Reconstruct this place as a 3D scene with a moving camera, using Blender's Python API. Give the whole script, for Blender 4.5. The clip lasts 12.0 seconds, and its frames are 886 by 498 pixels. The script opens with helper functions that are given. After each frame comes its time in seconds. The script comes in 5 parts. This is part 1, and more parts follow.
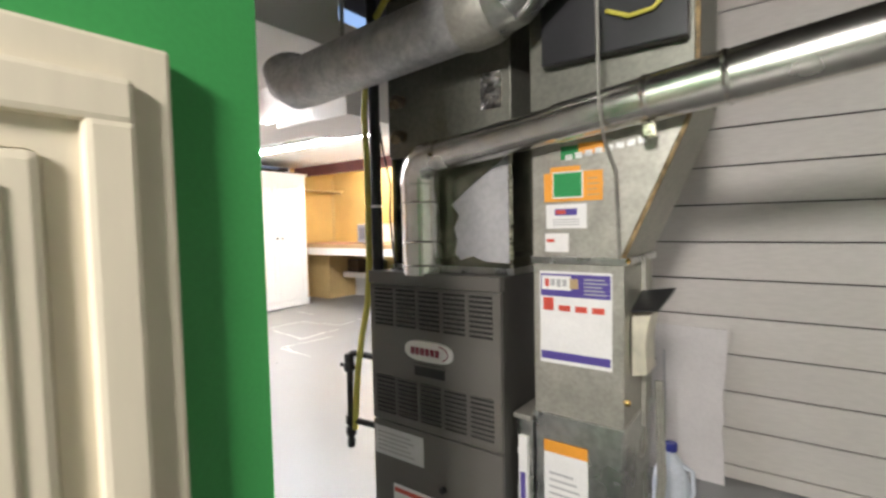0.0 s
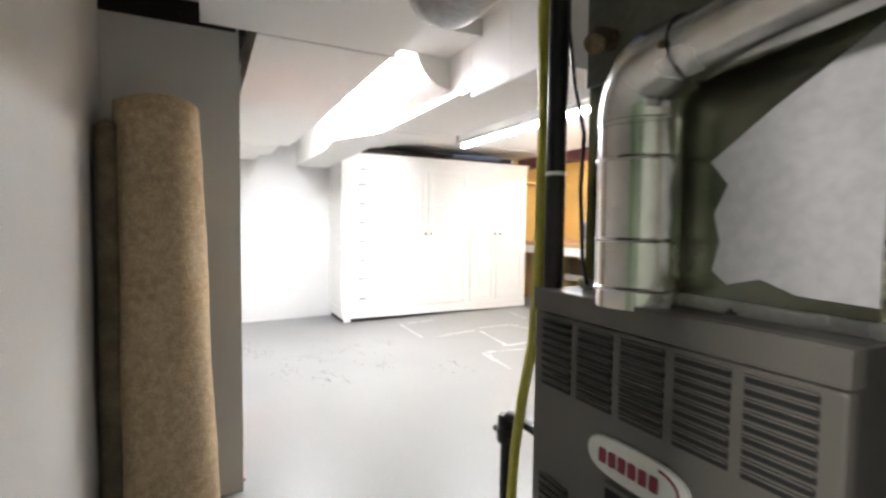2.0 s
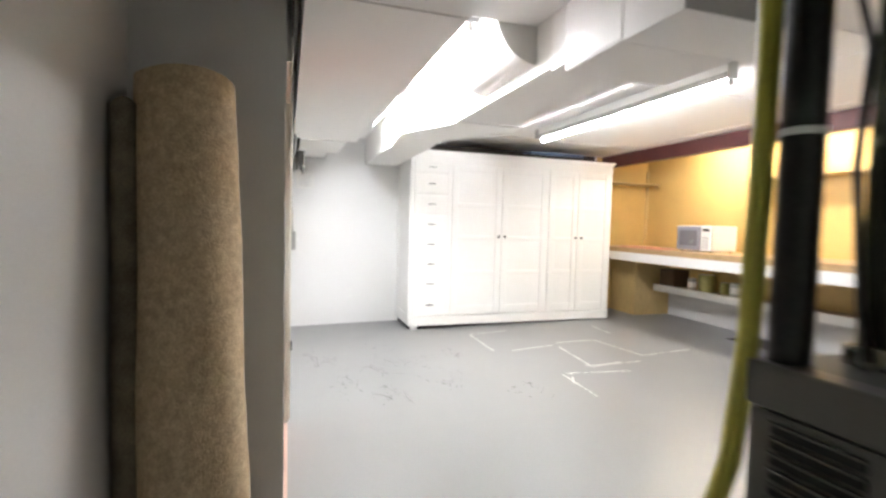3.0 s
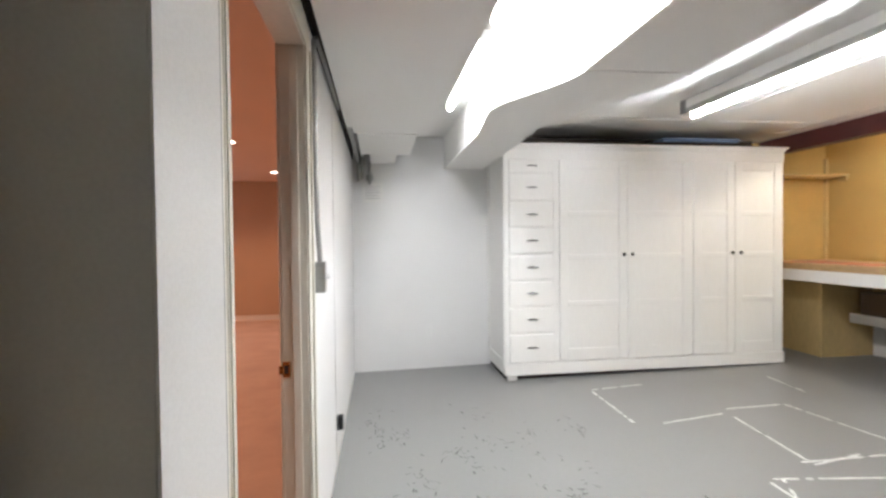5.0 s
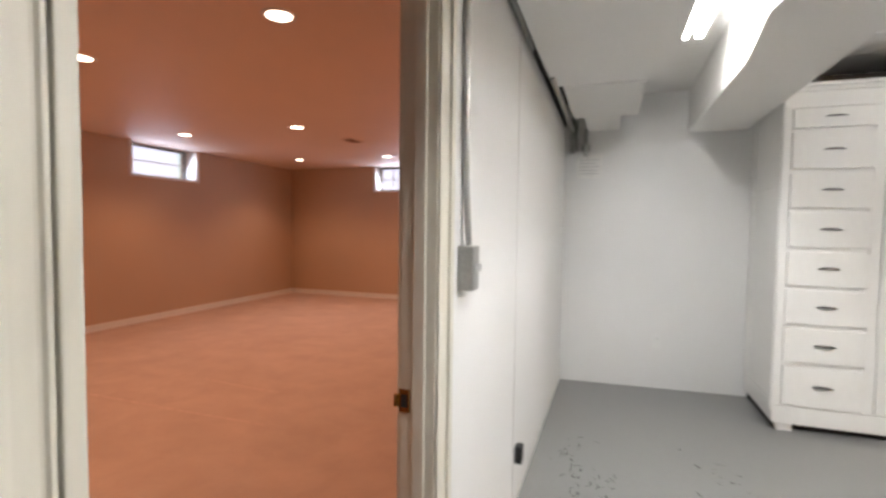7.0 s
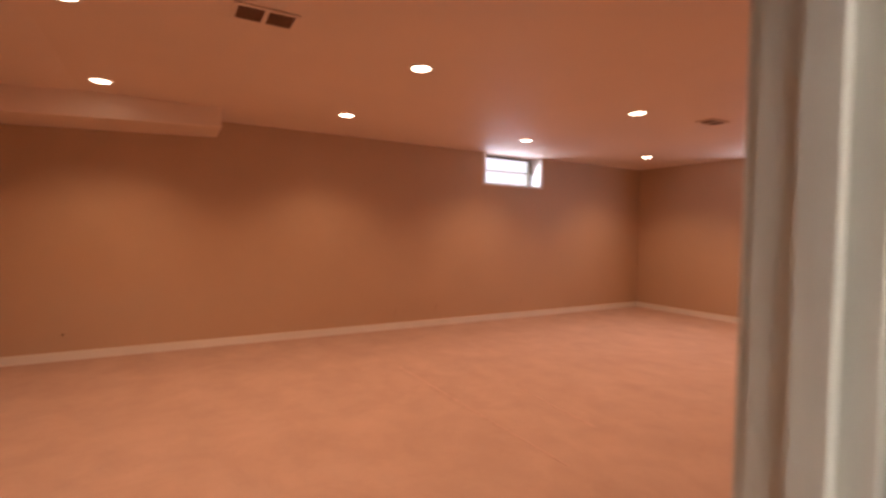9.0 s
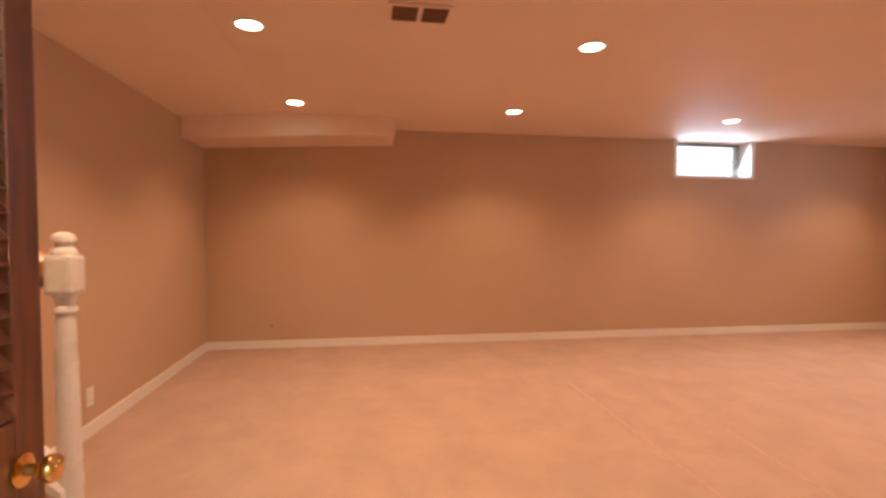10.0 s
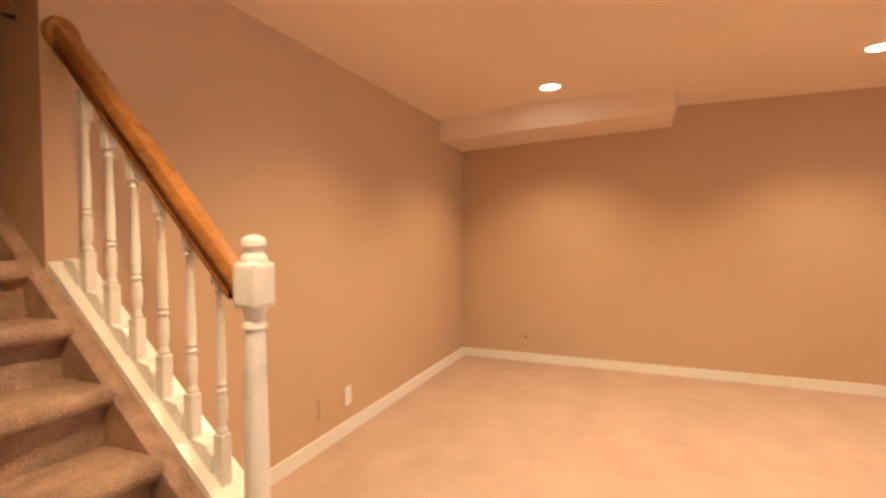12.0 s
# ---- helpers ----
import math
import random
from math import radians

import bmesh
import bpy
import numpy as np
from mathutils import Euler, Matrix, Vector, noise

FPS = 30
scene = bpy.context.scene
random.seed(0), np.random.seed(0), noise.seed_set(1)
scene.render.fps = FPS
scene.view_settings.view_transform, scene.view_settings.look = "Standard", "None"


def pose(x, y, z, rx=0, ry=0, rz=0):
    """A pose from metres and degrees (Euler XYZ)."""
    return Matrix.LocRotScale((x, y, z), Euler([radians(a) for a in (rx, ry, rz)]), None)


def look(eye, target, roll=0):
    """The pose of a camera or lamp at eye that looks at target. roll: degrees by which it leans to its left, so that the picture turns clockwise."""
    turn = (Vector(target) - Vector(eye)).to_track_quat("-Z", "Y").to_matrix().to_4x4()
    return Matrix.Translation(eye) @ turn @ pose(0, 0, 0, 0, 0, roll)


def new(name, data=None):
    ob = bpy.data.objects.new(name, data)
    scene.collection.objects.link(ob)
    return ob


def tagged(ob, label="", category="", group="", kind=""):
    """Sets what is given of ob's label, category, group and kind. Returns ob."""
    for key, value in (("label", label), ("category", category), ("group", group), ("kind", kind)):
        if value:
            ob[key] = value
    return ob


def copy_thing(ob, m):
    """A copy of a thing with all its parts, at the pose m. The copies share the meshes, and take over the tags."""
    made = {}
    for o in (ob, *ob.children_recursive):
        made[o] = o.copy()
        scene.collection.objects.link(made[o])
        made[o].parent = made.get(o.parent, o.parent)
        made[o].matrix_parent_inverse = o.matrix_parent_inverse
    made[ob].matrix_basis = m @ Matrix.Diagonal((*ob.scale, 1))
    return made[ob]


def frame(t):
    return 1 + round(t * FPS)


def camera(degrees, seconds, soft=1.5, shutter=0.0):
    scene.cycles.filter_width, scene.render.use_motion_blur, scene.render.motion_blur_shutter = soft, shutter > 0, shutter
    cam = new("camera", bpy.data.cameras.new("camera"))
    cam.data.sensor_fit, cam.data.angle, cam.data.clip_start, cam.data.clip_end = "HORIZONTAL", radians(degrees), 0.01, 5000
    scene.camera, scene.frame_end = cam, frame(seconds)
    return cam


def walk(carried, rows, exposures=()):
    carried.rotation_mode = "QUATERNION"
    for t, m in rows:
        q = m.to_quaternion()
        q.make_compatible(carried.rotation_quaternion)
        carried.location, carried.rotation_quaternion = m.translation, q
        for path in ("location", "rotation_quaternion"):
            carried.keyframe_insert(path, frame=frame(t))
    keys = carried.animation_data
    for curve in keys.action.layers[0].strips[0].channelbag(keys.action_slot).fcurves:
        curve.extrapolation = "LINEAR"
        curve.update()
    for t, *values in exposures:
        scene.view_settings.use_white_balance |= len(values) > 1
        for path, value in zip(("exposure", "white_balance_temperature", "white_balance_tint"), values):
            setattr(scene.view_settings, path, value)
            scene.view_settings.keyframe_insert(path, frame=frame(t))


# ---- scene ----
cam = camera(85.6, 12.0, soft=2.7, shutter=0.4)
PATH = [
    (0, (0.917, 1.038, 1.362), (-0.261, 2.65, 1.257), -1.2),
    (0.5, (0.829, 1.257, 1.356), (-0.532, 2.718, 1.244), -1.5),
    (1, (0.755, 1.457, 1.338), (-0.808, 2.701, 1.237), -1.2),
    (1.5, (0.61, 1.599, 1.329), (-1.08, 2.664, 1.226), -0.1),
    (2, (0.44, 1.71, 1.324), (-1.348, 2.599, 1.218), 0.7),
    (2.5, (0.29, 1.785, 1.323), (-1.569, 2.516, 1.216), 1.4),
    (4.3, (-1.048, 2.1, 1.348), (-3.0, 2.527, 1.275), -0.3),
    (4.5, (-1.153, 2.123, 1.344), (-3.113, 2.511, 1.279), -0.5),
    (5, (-1.387, 2.141, 1.342), (-3.369, 2.409, 1.302), -0.6),
    (5.5, (-1.593, 2.186, 1.337), (-3.591, 2.279, 1.312), -0.9),
    (6, (-1.747, 2.262, 1.338), (-3.741, 2.119, 1.3), -1.5),
    (6.5, (-1.861, 2.324, 1.33), (-3.821, 1.932, 1.272), -1.9),
    (7, (-2.114, 2.279, 1.308), (-4.0, 1.62, 1.214), 0.7),
    (7.2, (-2.189, 2.262, 1.311), (-4.024, 1.474, 1.207), 0.7),
    (8.8, (-2.728, 2.085, 1.23), (-3.863, 0.438, 1.171), 1.2),
    (9, (-2.767, 2.015, 1.243), (-3.764, 0.282, 1.172), 0.9),
    (9.5, (-2.864, 1.895, 1.255), (-3.537, 0.013, 1.167), 0.2),
    (10, (-2.962, 1.787, 1.261), (-3.263, -0.189, 1.185), 0.2),
    (10.5, (-2.961, 1.607, 1.25), (-2.99, -0.391, 1.176), 1.2),
    (11, (-2.942, 1.428, 1.255), (-2.727, -0.559, 1.161), 0.7),
    (11.5, (-2.96, 1.266, 1.263), (-2.477, -0.672, 1.163), -0.4),
    (12, (-2.976, 1.147, 1.253), (-2.207, -0.699, 1.193), -0.2),
]
walk(cam, [(t, look(eye, target, roll)) for t, eye, target, roll in PATH],
     exposures=[(0.0, 1.1, 6250, 15), (1.2, 1.1, 6150, 14), (2.6, 0.8, 6200, 13), (4.3, 0.32, 6150, 12), (5.5, -0.02, 6150, 12), (6.5, -0.2, 6350, 13), (7.2, -0.2, 6500, 12), (9.0, -0.05, 6950, 18), (10.0, 0.5, 6350, 2), (11.0, 0.9, 5950, -12), (12.0, 1.2, 5600, -24)])

# ---- light ----
world = bpy.data.worlds.new("world")
scene.world = world
world.use_nodes = True
wn = world.node_tree.nodes
sky = wn.new("ShaderNodeTexSky")
sky.sky_type, sky.sun_disc, sky.sun_elevation, sky.sun_rotation = "NISHITA", False, radians(40), radians(200)
world.node_tree.links.new(sky.outputs[0], wn["Background"].inputs[0])
wn["Background"].inputs[1].default_value = 0.12
TUBE, BENCH_TUBE, CAN, ROOM_LAMP = 120.0, 112.0, 55.0, 63.0
WARM = (1.0, 0.56, 0.33)


def area_lamp(name, m, w, h, watts, colour):
    d = bpy.data.lights.new(name, "AREA")
    d.shape, d.size, d.size_y, d.energy, d.color = "RECTANGLE", w, h, watts, colour
    ob = new(name, d)
    ob.matrix_world = m
    return ob


# ---- materials ----
def mat(name, colour, rough=0.6, metal=0.0, var=0.08, scale=6.0, grain=120.0, bump=0.1, depth=0.002, stretch=(1, 1, 1), second=None, blotch=None, spec=0.5, island=0.0, nap=0.0):
    """A surface with stains at one scale, grain at another, and fine relief."""
    m = bpy.data.materials.new(name)
    m.use_nodes = True
    n, l = m.node_tree.nodes, m.node_tree.links
    b = n["Principled BSDF"]
    b.inputs["Roughness"].default_value, b.inputs["Metallic"].default_value = rough, metal
    b.inputs["Specular IOR Level"].default_value = spec
    tc, mp = n.new("ShaderNodeTexCoord"), n.new("ShaderNodeMapping")
    mp.inputs["Scale"].default_value = stretch
    l.new(tc.outputs["Object"], mp.inputs["Vector"])
    big, small = n.new("ShaderNodeTexNoise"), n.new("ShaderNodeTexNoise")
    for t, sc, d in ((big, scale, 5), (small, grain, 3)):
        t.inputs["Scale"].default_value, t.inputs["Detail"].default_value = sc, d
        l.new(mp.outputs[0], t.inputs["Vector"])
    ramp = n.new("ShaderNodeValToRGB")
    ramp.color_ramp.elements[0].position, ramp.color_ramp.elements[1].position = blotch or (0.3, 0.7)
    c = Vector(colour)
    ramp.color_ramp.elements[0].color = (*(second or c * (1 - var)), 1)
    ramp.color_ramp.elements[1].color = (*[min(1, v) for v in c * (1 + (0 if second else var))], 1)
    l.new(big.outputs[0], ramp.inputs[0])
    mix = n.new("ShaderNodeMix")
    mix.data_type, mix.blend_type = "RGBA", "MULTIPLY"
    mix.inputs[0].default_value = 1.0
    r2 = n.new("ShaderNodeValToRGB")
    r2.color_ramp.elements[0].color = (1 - var * 1.5,) * 3 + (1,)
    r2.color_ramp.elements[0].position, r2.color_ramp.elements[1].position = 0.3, 0.65
    l.new(small.outputs[0], r2.inputs[0])
    l.new(ramp.outputs[0], mix.inputs[6])
    l.new(r2.outputs[0], mix.inputs[7])
    out = mix.outputs[2]
    if island:
        oi, m3 = n.new("ShaderNodeObjectInfo"), n.new("ShaderNodeMix")
        m3.data_type, m3.blend_type = "RGBA", "MULTIPLY"
        m3.inputs[0].default_value = 1.0
        mr = n.new("ShaderNodeMapRange")
        mr.inputs["To Min"].default_value = 1 - island
        l.new(oi.outputs["Random"], mr.inputs[0])
        l.new(out, m3.inputs[6])
        l.new(mr.outputs[0], m3.inputs[7])
        out = m3.outputs[2]
    if nap:
        nt, m4, r4 = n.new("ShaderNodeTexNoise"), n.new("ShaderNodeMix"), n.new("ShaderNodeMapRange")
        nt.inputs["Scale"].default_value, nt.inputs["Detail"].default_value = 3.0, 9.0
        nt.inputs["Roughness"].default_value, nt.inputs["Distortion"].default_value = 0.68, 0.5
        l.new(tc.outputs["Object"], nt.inputs["Vector"])
        r4.inputs["From Min"].default_value, r4.inputs["From Max"].default_value = 0.38, 0.62
        r4.inputs["To Min"].default_value, r4.inputs["To Max"].default_value = 1 - nap, 1 + nap * 0.6
        m4.data_type, m4.blend_type = "RGBA", "MULTIPLY"
        m4.inputs[0].default_value = 1.0
        l.new(nt.outputs[0], r4.inputs[0])
        l.new(out, m4.inputs[6])
        l.new(r4.outputs[0], m4.inputs[7])
        out = m4.outputs[2]
    l.new(out, b.inputs["Base Color"])
    rr = n.new("ShaderNodeMapRange")
    rr.inputs["To Min"].default_value, rr.inputs["To Max"].default_value = max(0.03, rough - 0.12), min(1, rough + 0.1)
    l.new(big.outputs[0], rr.inputs[0])
    l.new(rr.outputs[0], b.inputs["Roughness"])
    if bump:
        bp = n.new("ShaderNodeBump")
        bp.inputs["Strength"].default_value, bp.inputs["Distance"].default_value = bump, depth
        l.new(small.outputs[0], bp.inputs["Height"])
        l.new(bp.outputs[0], b.inputs["Normal"])
    return m


def glow(name, colour, strength):
    m = bpy.data.materials.new(name)
    m.use_nodes = True
    b = m.node_tree.nodes["Principled BSDF"]
    b.inputs["Base Color"].default_value = (*colour, 1)
    b.inputs["Emission Color"].default_value, b.inputs["Emission Strength"].default_value = (*colour, 1), strength
    return m


WHITE = mat("white_wall_paint", (0.75, 0.745, 0.73), 0.55, var=0.03, scale=1.2, grain=160, bump=0.12)
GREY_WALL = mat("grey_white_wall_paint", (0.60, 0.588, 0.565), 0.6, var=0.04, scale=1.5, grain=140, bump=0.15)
CEIL_WHITE = mat("white_ceiling_paint", (0.83, 0.815, 0.785), 0.6, var=0.025, scale=1.0, grain=180, bump=0.15)
CAB_WHITE = mat("white_cabinet_paint", (0.80, 0.79, 0.76), 0.38, var=0.02, scale=2.0, grain=60, bump=0.06, stretch=(1, 1, 0.2))
TRIM = mat("cream_trim_paint", (0.66, 0.63, 0.54), 0.4, var=0.05, scale=3.0, grain=50, bump=0.08, stretch=(1, 1, 0.15))
PINK_TRIM = mat("white_trim_paint", (0.78, 0.75, 0.70), 0.4, var=0.03, scale=3.0, grain=60, bump=0.06)
CONCRETE = mat("grey_painted_concrete", (0.204, 0.203, 0.196), 0.34, var=0.035, scale=1.1, grain=60, blotch=(0.2, 0.8), bump=0.08, depth=0.003)
TAPE = mat("white_floor_tape", (0.72, 0.72, 0.70), 0.6, var=0.15, scale=20, grain=90)
SCUFF = mat("dark_scuff", (0.055, 0.06, 0.058), 0.6, var=0.3, scale=30)
CARPET = mat("salmon_carpet", (0.55, 0.398, 0.322), 0.95, var=0.055, scale=3.6, grain=260, bump=0.9, depth=0.006, spec=0.1, stretch=(1, 0.6, 1), nap=0.055)
CARPET_SEAM = mat("crushed_carpet_nap", (0.61, 0.43, 0.355), 0.95, var=0.1, scale=30, grain=260, bump=0.9, depth=0.006, spec=0.1)
STAIR_CARPET = mat("brown_stair_carpet", (0.55, 0.36, 0.265), 0.95, var=0.24, scale=11, grain=200, bump=1.0, depth=0.010, spec=0.1, nap=0.2)
TAN_WALL = mat("tan_wall_paint", (0.54, 0.378, 0.255), 0.6, var=0.03, scale=1.4, grain=170, bump=0.18)
PINK_CEIL = mat("beige_ceiling_paint", (0.82, 0.67, 0.56), 0.65, var=0.025, scale=1.2, grain=180, bump=0.15)
GREEN = mat("green_wall_paint", (0.045, 0.30, 0.075), 0.55, var=0.05, scale=2, grain=150, bump=0.15)
CREAM = mat("cream_door_paint", (0.72, 0.65, 0.50), 0.4, var=0.04, scale=3, grain=50, bump=0.08, stretch=(1, 1, 0.15))
YELLOW = mat("yellow_wall_paint", (0.58, 0.40, 0.14), 0.5, var=0.07, scale=2.5, grain=90, bump=0.12)
YELLOW_WOOD = mat("yellow_painted_board", (0.58, 0.42, 0.18), 0.5, var=0.10, scale=3, grain=60, stretch=(1, 1, 0.2))
WOOD_TOP = mat("worn_wood_worktop", (0.46, 0.30, 0.14), 0.5, var=0.15, scale=4, grain=60, stretch=(0.2, 1, 1))
MAROON = mat("maroon_steel_paint", (0.085, 0.022, 0.020), 0.45, var=0.2, scale=5, grain=60)
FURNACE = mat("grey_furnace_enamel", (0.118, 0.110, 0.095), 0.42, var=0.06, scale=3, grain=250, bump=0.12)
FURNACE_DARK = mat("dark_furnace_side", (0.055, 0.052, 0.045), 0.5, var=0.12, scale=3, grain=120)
GALV = mat("galvanised_steel", (0.56, 0.57, 0.54), 0.30, 1.0, var=0.16, scale=9, grain=45, bump=0.12, blotch=(0.35, 0.62))
GALV_DULL = mat("dull_galvanised_steel", (0.42, 0.405, 0.35), 0.45, 0.55, var=0.12, scale=14, grain=70, bump=0.12)
COIL = mat("greenish_coil_case_steel", (0.20, 0.20, 0.165), 0.45, 0.5, var=0.15, scale=6, grain=60, bump=0.12)
WARM_SHEET = mat("warm_bent_sheet_metal", (0.80, 0.74, 0.60), 0.32, 0.5, var=0.2, scale=9, grain=14, bump=0.3, depth=0.006)
# Plenum steel, darkened so its dark reflections sit in the colour.
SHEET = mat("galvanised_sheet_dark_reflection", (0.20, 0.21, 0.16), 0.24, 1.0, var=0.25, scale=5, grain=9, bump=0.25, depth=0.004)
SEAM_BROWN = mat("rusty_seam", (0.30, 0.21, 0.10), 0.6, 0.3, var=0.4, scale=18, grain=80)
STRAP = mat("dull_grey_strap", (0.26, 0.25, 0.22), 0.6, 0.3, var=0.15, scale=20)
BRIGHT_EDGE = mat("worn_bright_steel", (0.55, 0.55, 0.40), 0.3, 0.9, var=0.4, scale=40, grain=80)
# Pale colour standing for the bright wall mirrored in the plenum.
REFLECTION = mat("pale_reflection_patch", (0.46, 0.455, 0.46), 0.5, 0.25, var=0.10, scale=5, grain=50)
FOIL_TAPE = mat("crinkled_foil", (0.50, 0.50, 0.49), 0.25, 1.0, var=0.35, scale=45, grain=22, bump=1.0, depth=0.02)
FOIL = mat("foil_tape", (0.80, 0.80, 0.78), 0.45, 0.5, var=0.2, scale=60, grain=90, bump=0.5)
SHINY = mat("shiny_sheet_metal", (0.75, 0.73, 0.68), 0.25, 1.0, var=0.10, scale=6, grain=30, bump=0.10)
PRIMED = mat("grey_primed_duct", (0.56, 0.55, 0.54), 0.48, 0.35, var=0.16, scale=14, grain=50, second=(0.36, 0.355, 0.35))
BLACK = mat("black_iron_pipe", (0.015, 0.015, 0.015), 0.4, 0.3, var=0.3, scale=20, grain=120)
# Near-black timber colour, also used where only deep shade shows.
DARK = mat("dark_timber_and_shade", (0.020, 0.014, 0.011), 0.85, var=0.35, scale=6, grain=70)
PLANK = mat("dark_brown_plank", (0.045, 0.028, 0.018), 0.8, var=0.3, scale=5, grain=60, stretch=(1, 0.1, 1))
YELLOW_GAS = mat("yellow_gas_line", (0.55, 0.50, 0.08), 0.45, var=0.08, scale=20)
JOINT = mat("dark_joint", (0.012, 0.012, 0.011), 0.9)
SIDING = mat("cream_siding_paint", (0.58, 0.545, 0.50), 0.55, var=0.05, scale=2, grain=70, bump=0.15, stretch=(0.25, 1, 1), island=0.05)
BOARD = mat("white_board", (0.60, 0.57, 0.55), 0.5, var=0.05, scale=4, grain=60)
ROLL = mat("beige_carpet_backing", (0.52, 0.40, 0.255), 0.95, var=0.17, scale=34, grain=110, bump=0.45, depth=0.006, spec=0.1, nap=0.07)
ROLL_OLD = mat("dark_carpet_remnant", (0.20, 0.165, 0.115), 0.95, var=0.25, scale=14, grain=200, bump=0.8, depth=0.005, spec=0.1)
OAK = mat("stained_oak", (0.40, 0.17, 0.045), 0.3, var=0.2, scale=5, grain=70, stretch=(0.12, 1, 1))
RAIL_UNDER = mat("dark_stained_oak", (0.22, 0.080, 0.020), 0.35, var=0.2, scale=5, grain=70, stretch=(0.12, 1, 1))
VENT_BROWN = mat("vent_shadow_brown", (0.06, 0.026, 0.016), 0.8, var=0.1)
VENT_SLAT = mat("brown_vent_slat", (0.24, 0.12, 0.075), 0.5, var=0.1)
DOOR_WOOD = mat("dark_stained_pine", (0.17, 0.048, 0.017), 0.45, var=0.3, scale=4, grain=60, stretch=(1, 1, 0.1))
BRASS = mat("polished_brass", (0.80, 0.52, 0.18), 0.12, 1.0, var=0.05, scale=10)
BRASS_OLD = mat("dirty_brass", (0.20, 0.15, 0.09), 0.55, 0.6, var=0.35, scale=40, grain=90)
BRONZE = mat("dark_bronze", (0.10, 0.06, 0.03), 0.4, 1.0, var=0.15, scale=20)
PULL = mat("pewter_pull", (0.09, 0.085, 0.08), 0.35, 1.0, var=0.15, scale=30)
STEEL_GREY = mat("grey_steel_box", (0.42, 0.42, 0.40), 0.42, 0.8, var=0.1, scale=12)
GREY_STRIP = mat("grey_frame_and_groove", (0.30, 0.30, 0.28), 0.7, var=0.15, scale=12)
BALUSTER = mat("white_baluster_paint", (0.80, 0.77, 0.72), 0.3, var=0.03, scale=8)
PAPER = mat("white_paper", (0.78, 0.77, 0.74), 0.55, var=0.04, scale=12)
PURPLE = mat("purple_print", (0.085, 0.06, 0.28), 0.5, var=0.05)
RED = mat("red_print", (0.60, 0.08, 0.05), 0.5, var=0.05)
ORANGE = mat("orange_print", (0.80, 0.34, 0.035), 0.5, var=0.05)
GREEN_PRINT = mat("green_print", (0.015, 0.26, 0.07), 0.5, var=0.05)
LABEL_GREY = mat("silver_label", (0.42, 0.42, 0.41), 0.45, var=0.06)
SILVER = mat("pale_silver_label", (0.60, 0.60, 0.59), 0.45, var=0.06)
TAN_LABEL = mat("tan_sticker_residue", (0.50, 0.36, 0.18), 0.6, var=0.1)
PLASTIC = mat("white_plastic", (0.78, 0.78, 0.76), 0.35, var=0.02)
DARK_PLASTIC = mat("dark_plastic", (0.02, 0.02, 0.022), 0.35, var=0.1)
MW_WINDOW = mat("microwave_window", (0.14, 0.135, 0.15), 0.25, var=0.1)
MW_GLASS = mat("microwave_door_grey", (0.27, 0.26, 0.30), 0.2, var=0.1)
BLUE_BOX = mat("blue_box_card", (0.13, 0.19, 0.30), 0.6, var=0.1)
CAN_BODY = mat("paint_can_tin", (0.30, 0.28, 0.10), 0.45, 0.4, var=0.2, scale=20)
JUG = mat("milky_plastic_jug", (0.62, 0.66, 0.72), 0.3, var=0.06)
BLUE_CAP = mat("blue_cap", (0.02, 0.03, 0.22), 0.4, var=0.05)
TUBE_ON = glow("lit_fluorescent_tube", (0.98, 0.98, 0.97), TUBE)
BENCH_ON = glow("lit_bench_tube", (1.0, 0.90, 0.72), BENCH_TUBE)
CAN_ON = glow("lit_lamp_lens", (1.0, 0.80, 0.62), 14.0)
SKY_ON = glow("bright_outdoors", (0.84, 0.86, 1.0), 1.15)


# ---- mesh helpers ----
def box(bm, x0, x1, y0, y1, z0, z1, bevel=0.0):
    v = [bm.verts.new((x, y, z)) for z in (z0, z1) for y in (y0, y1) for x in (x0, x1)]
    fs = [bm.faces.new([v[i] for i in q]) for q in ((0, 2, 3, 1), (4, 5, 7, 6), (0, 1, 5, 4), (2, 6, 7, 3), (0, 4, 6, 2), (1, 3, 7, 5))]
    if bevel:
        es = {e for f in fs for e in f.edges}
        bmesh.ops.bevel(bm, geom=list(es), offset=bevel, segments=2, affect="EDGES", profile=0.6)
    return bm


def bx(x0, x1, y0, y1, z0, z1, bevel=0.0):
    return box(bmesh.new(), x0, x1, y0, y1, z0, z1, bevel)


def lathe(bm, profile, segments=20, m=None):
    """Turns a profile of (radius, height) round z."""
    rings = []
    for r, z in profile:
        rings.append([bm.verts.new((r * math.cos(2 * math.pi * i / segments), r * math.sin(2 * math.pi * i / segments), z)) for i in range(segments)])
    for a, b in zip(rings, rings[1:]):
        for i in range(segments):
            bm.faces.new((a[i], a[(i + 1) % segments], b[(i + 1) % segments], b[i]))
    bm.faces.new(rings[0][::-1])
    bm.faces.new(rings[-1])
    if m is not None:
        bmesh.ops.transform(bm, matrix=m, verts=[v for ring in rings for v in ring])
    return bm


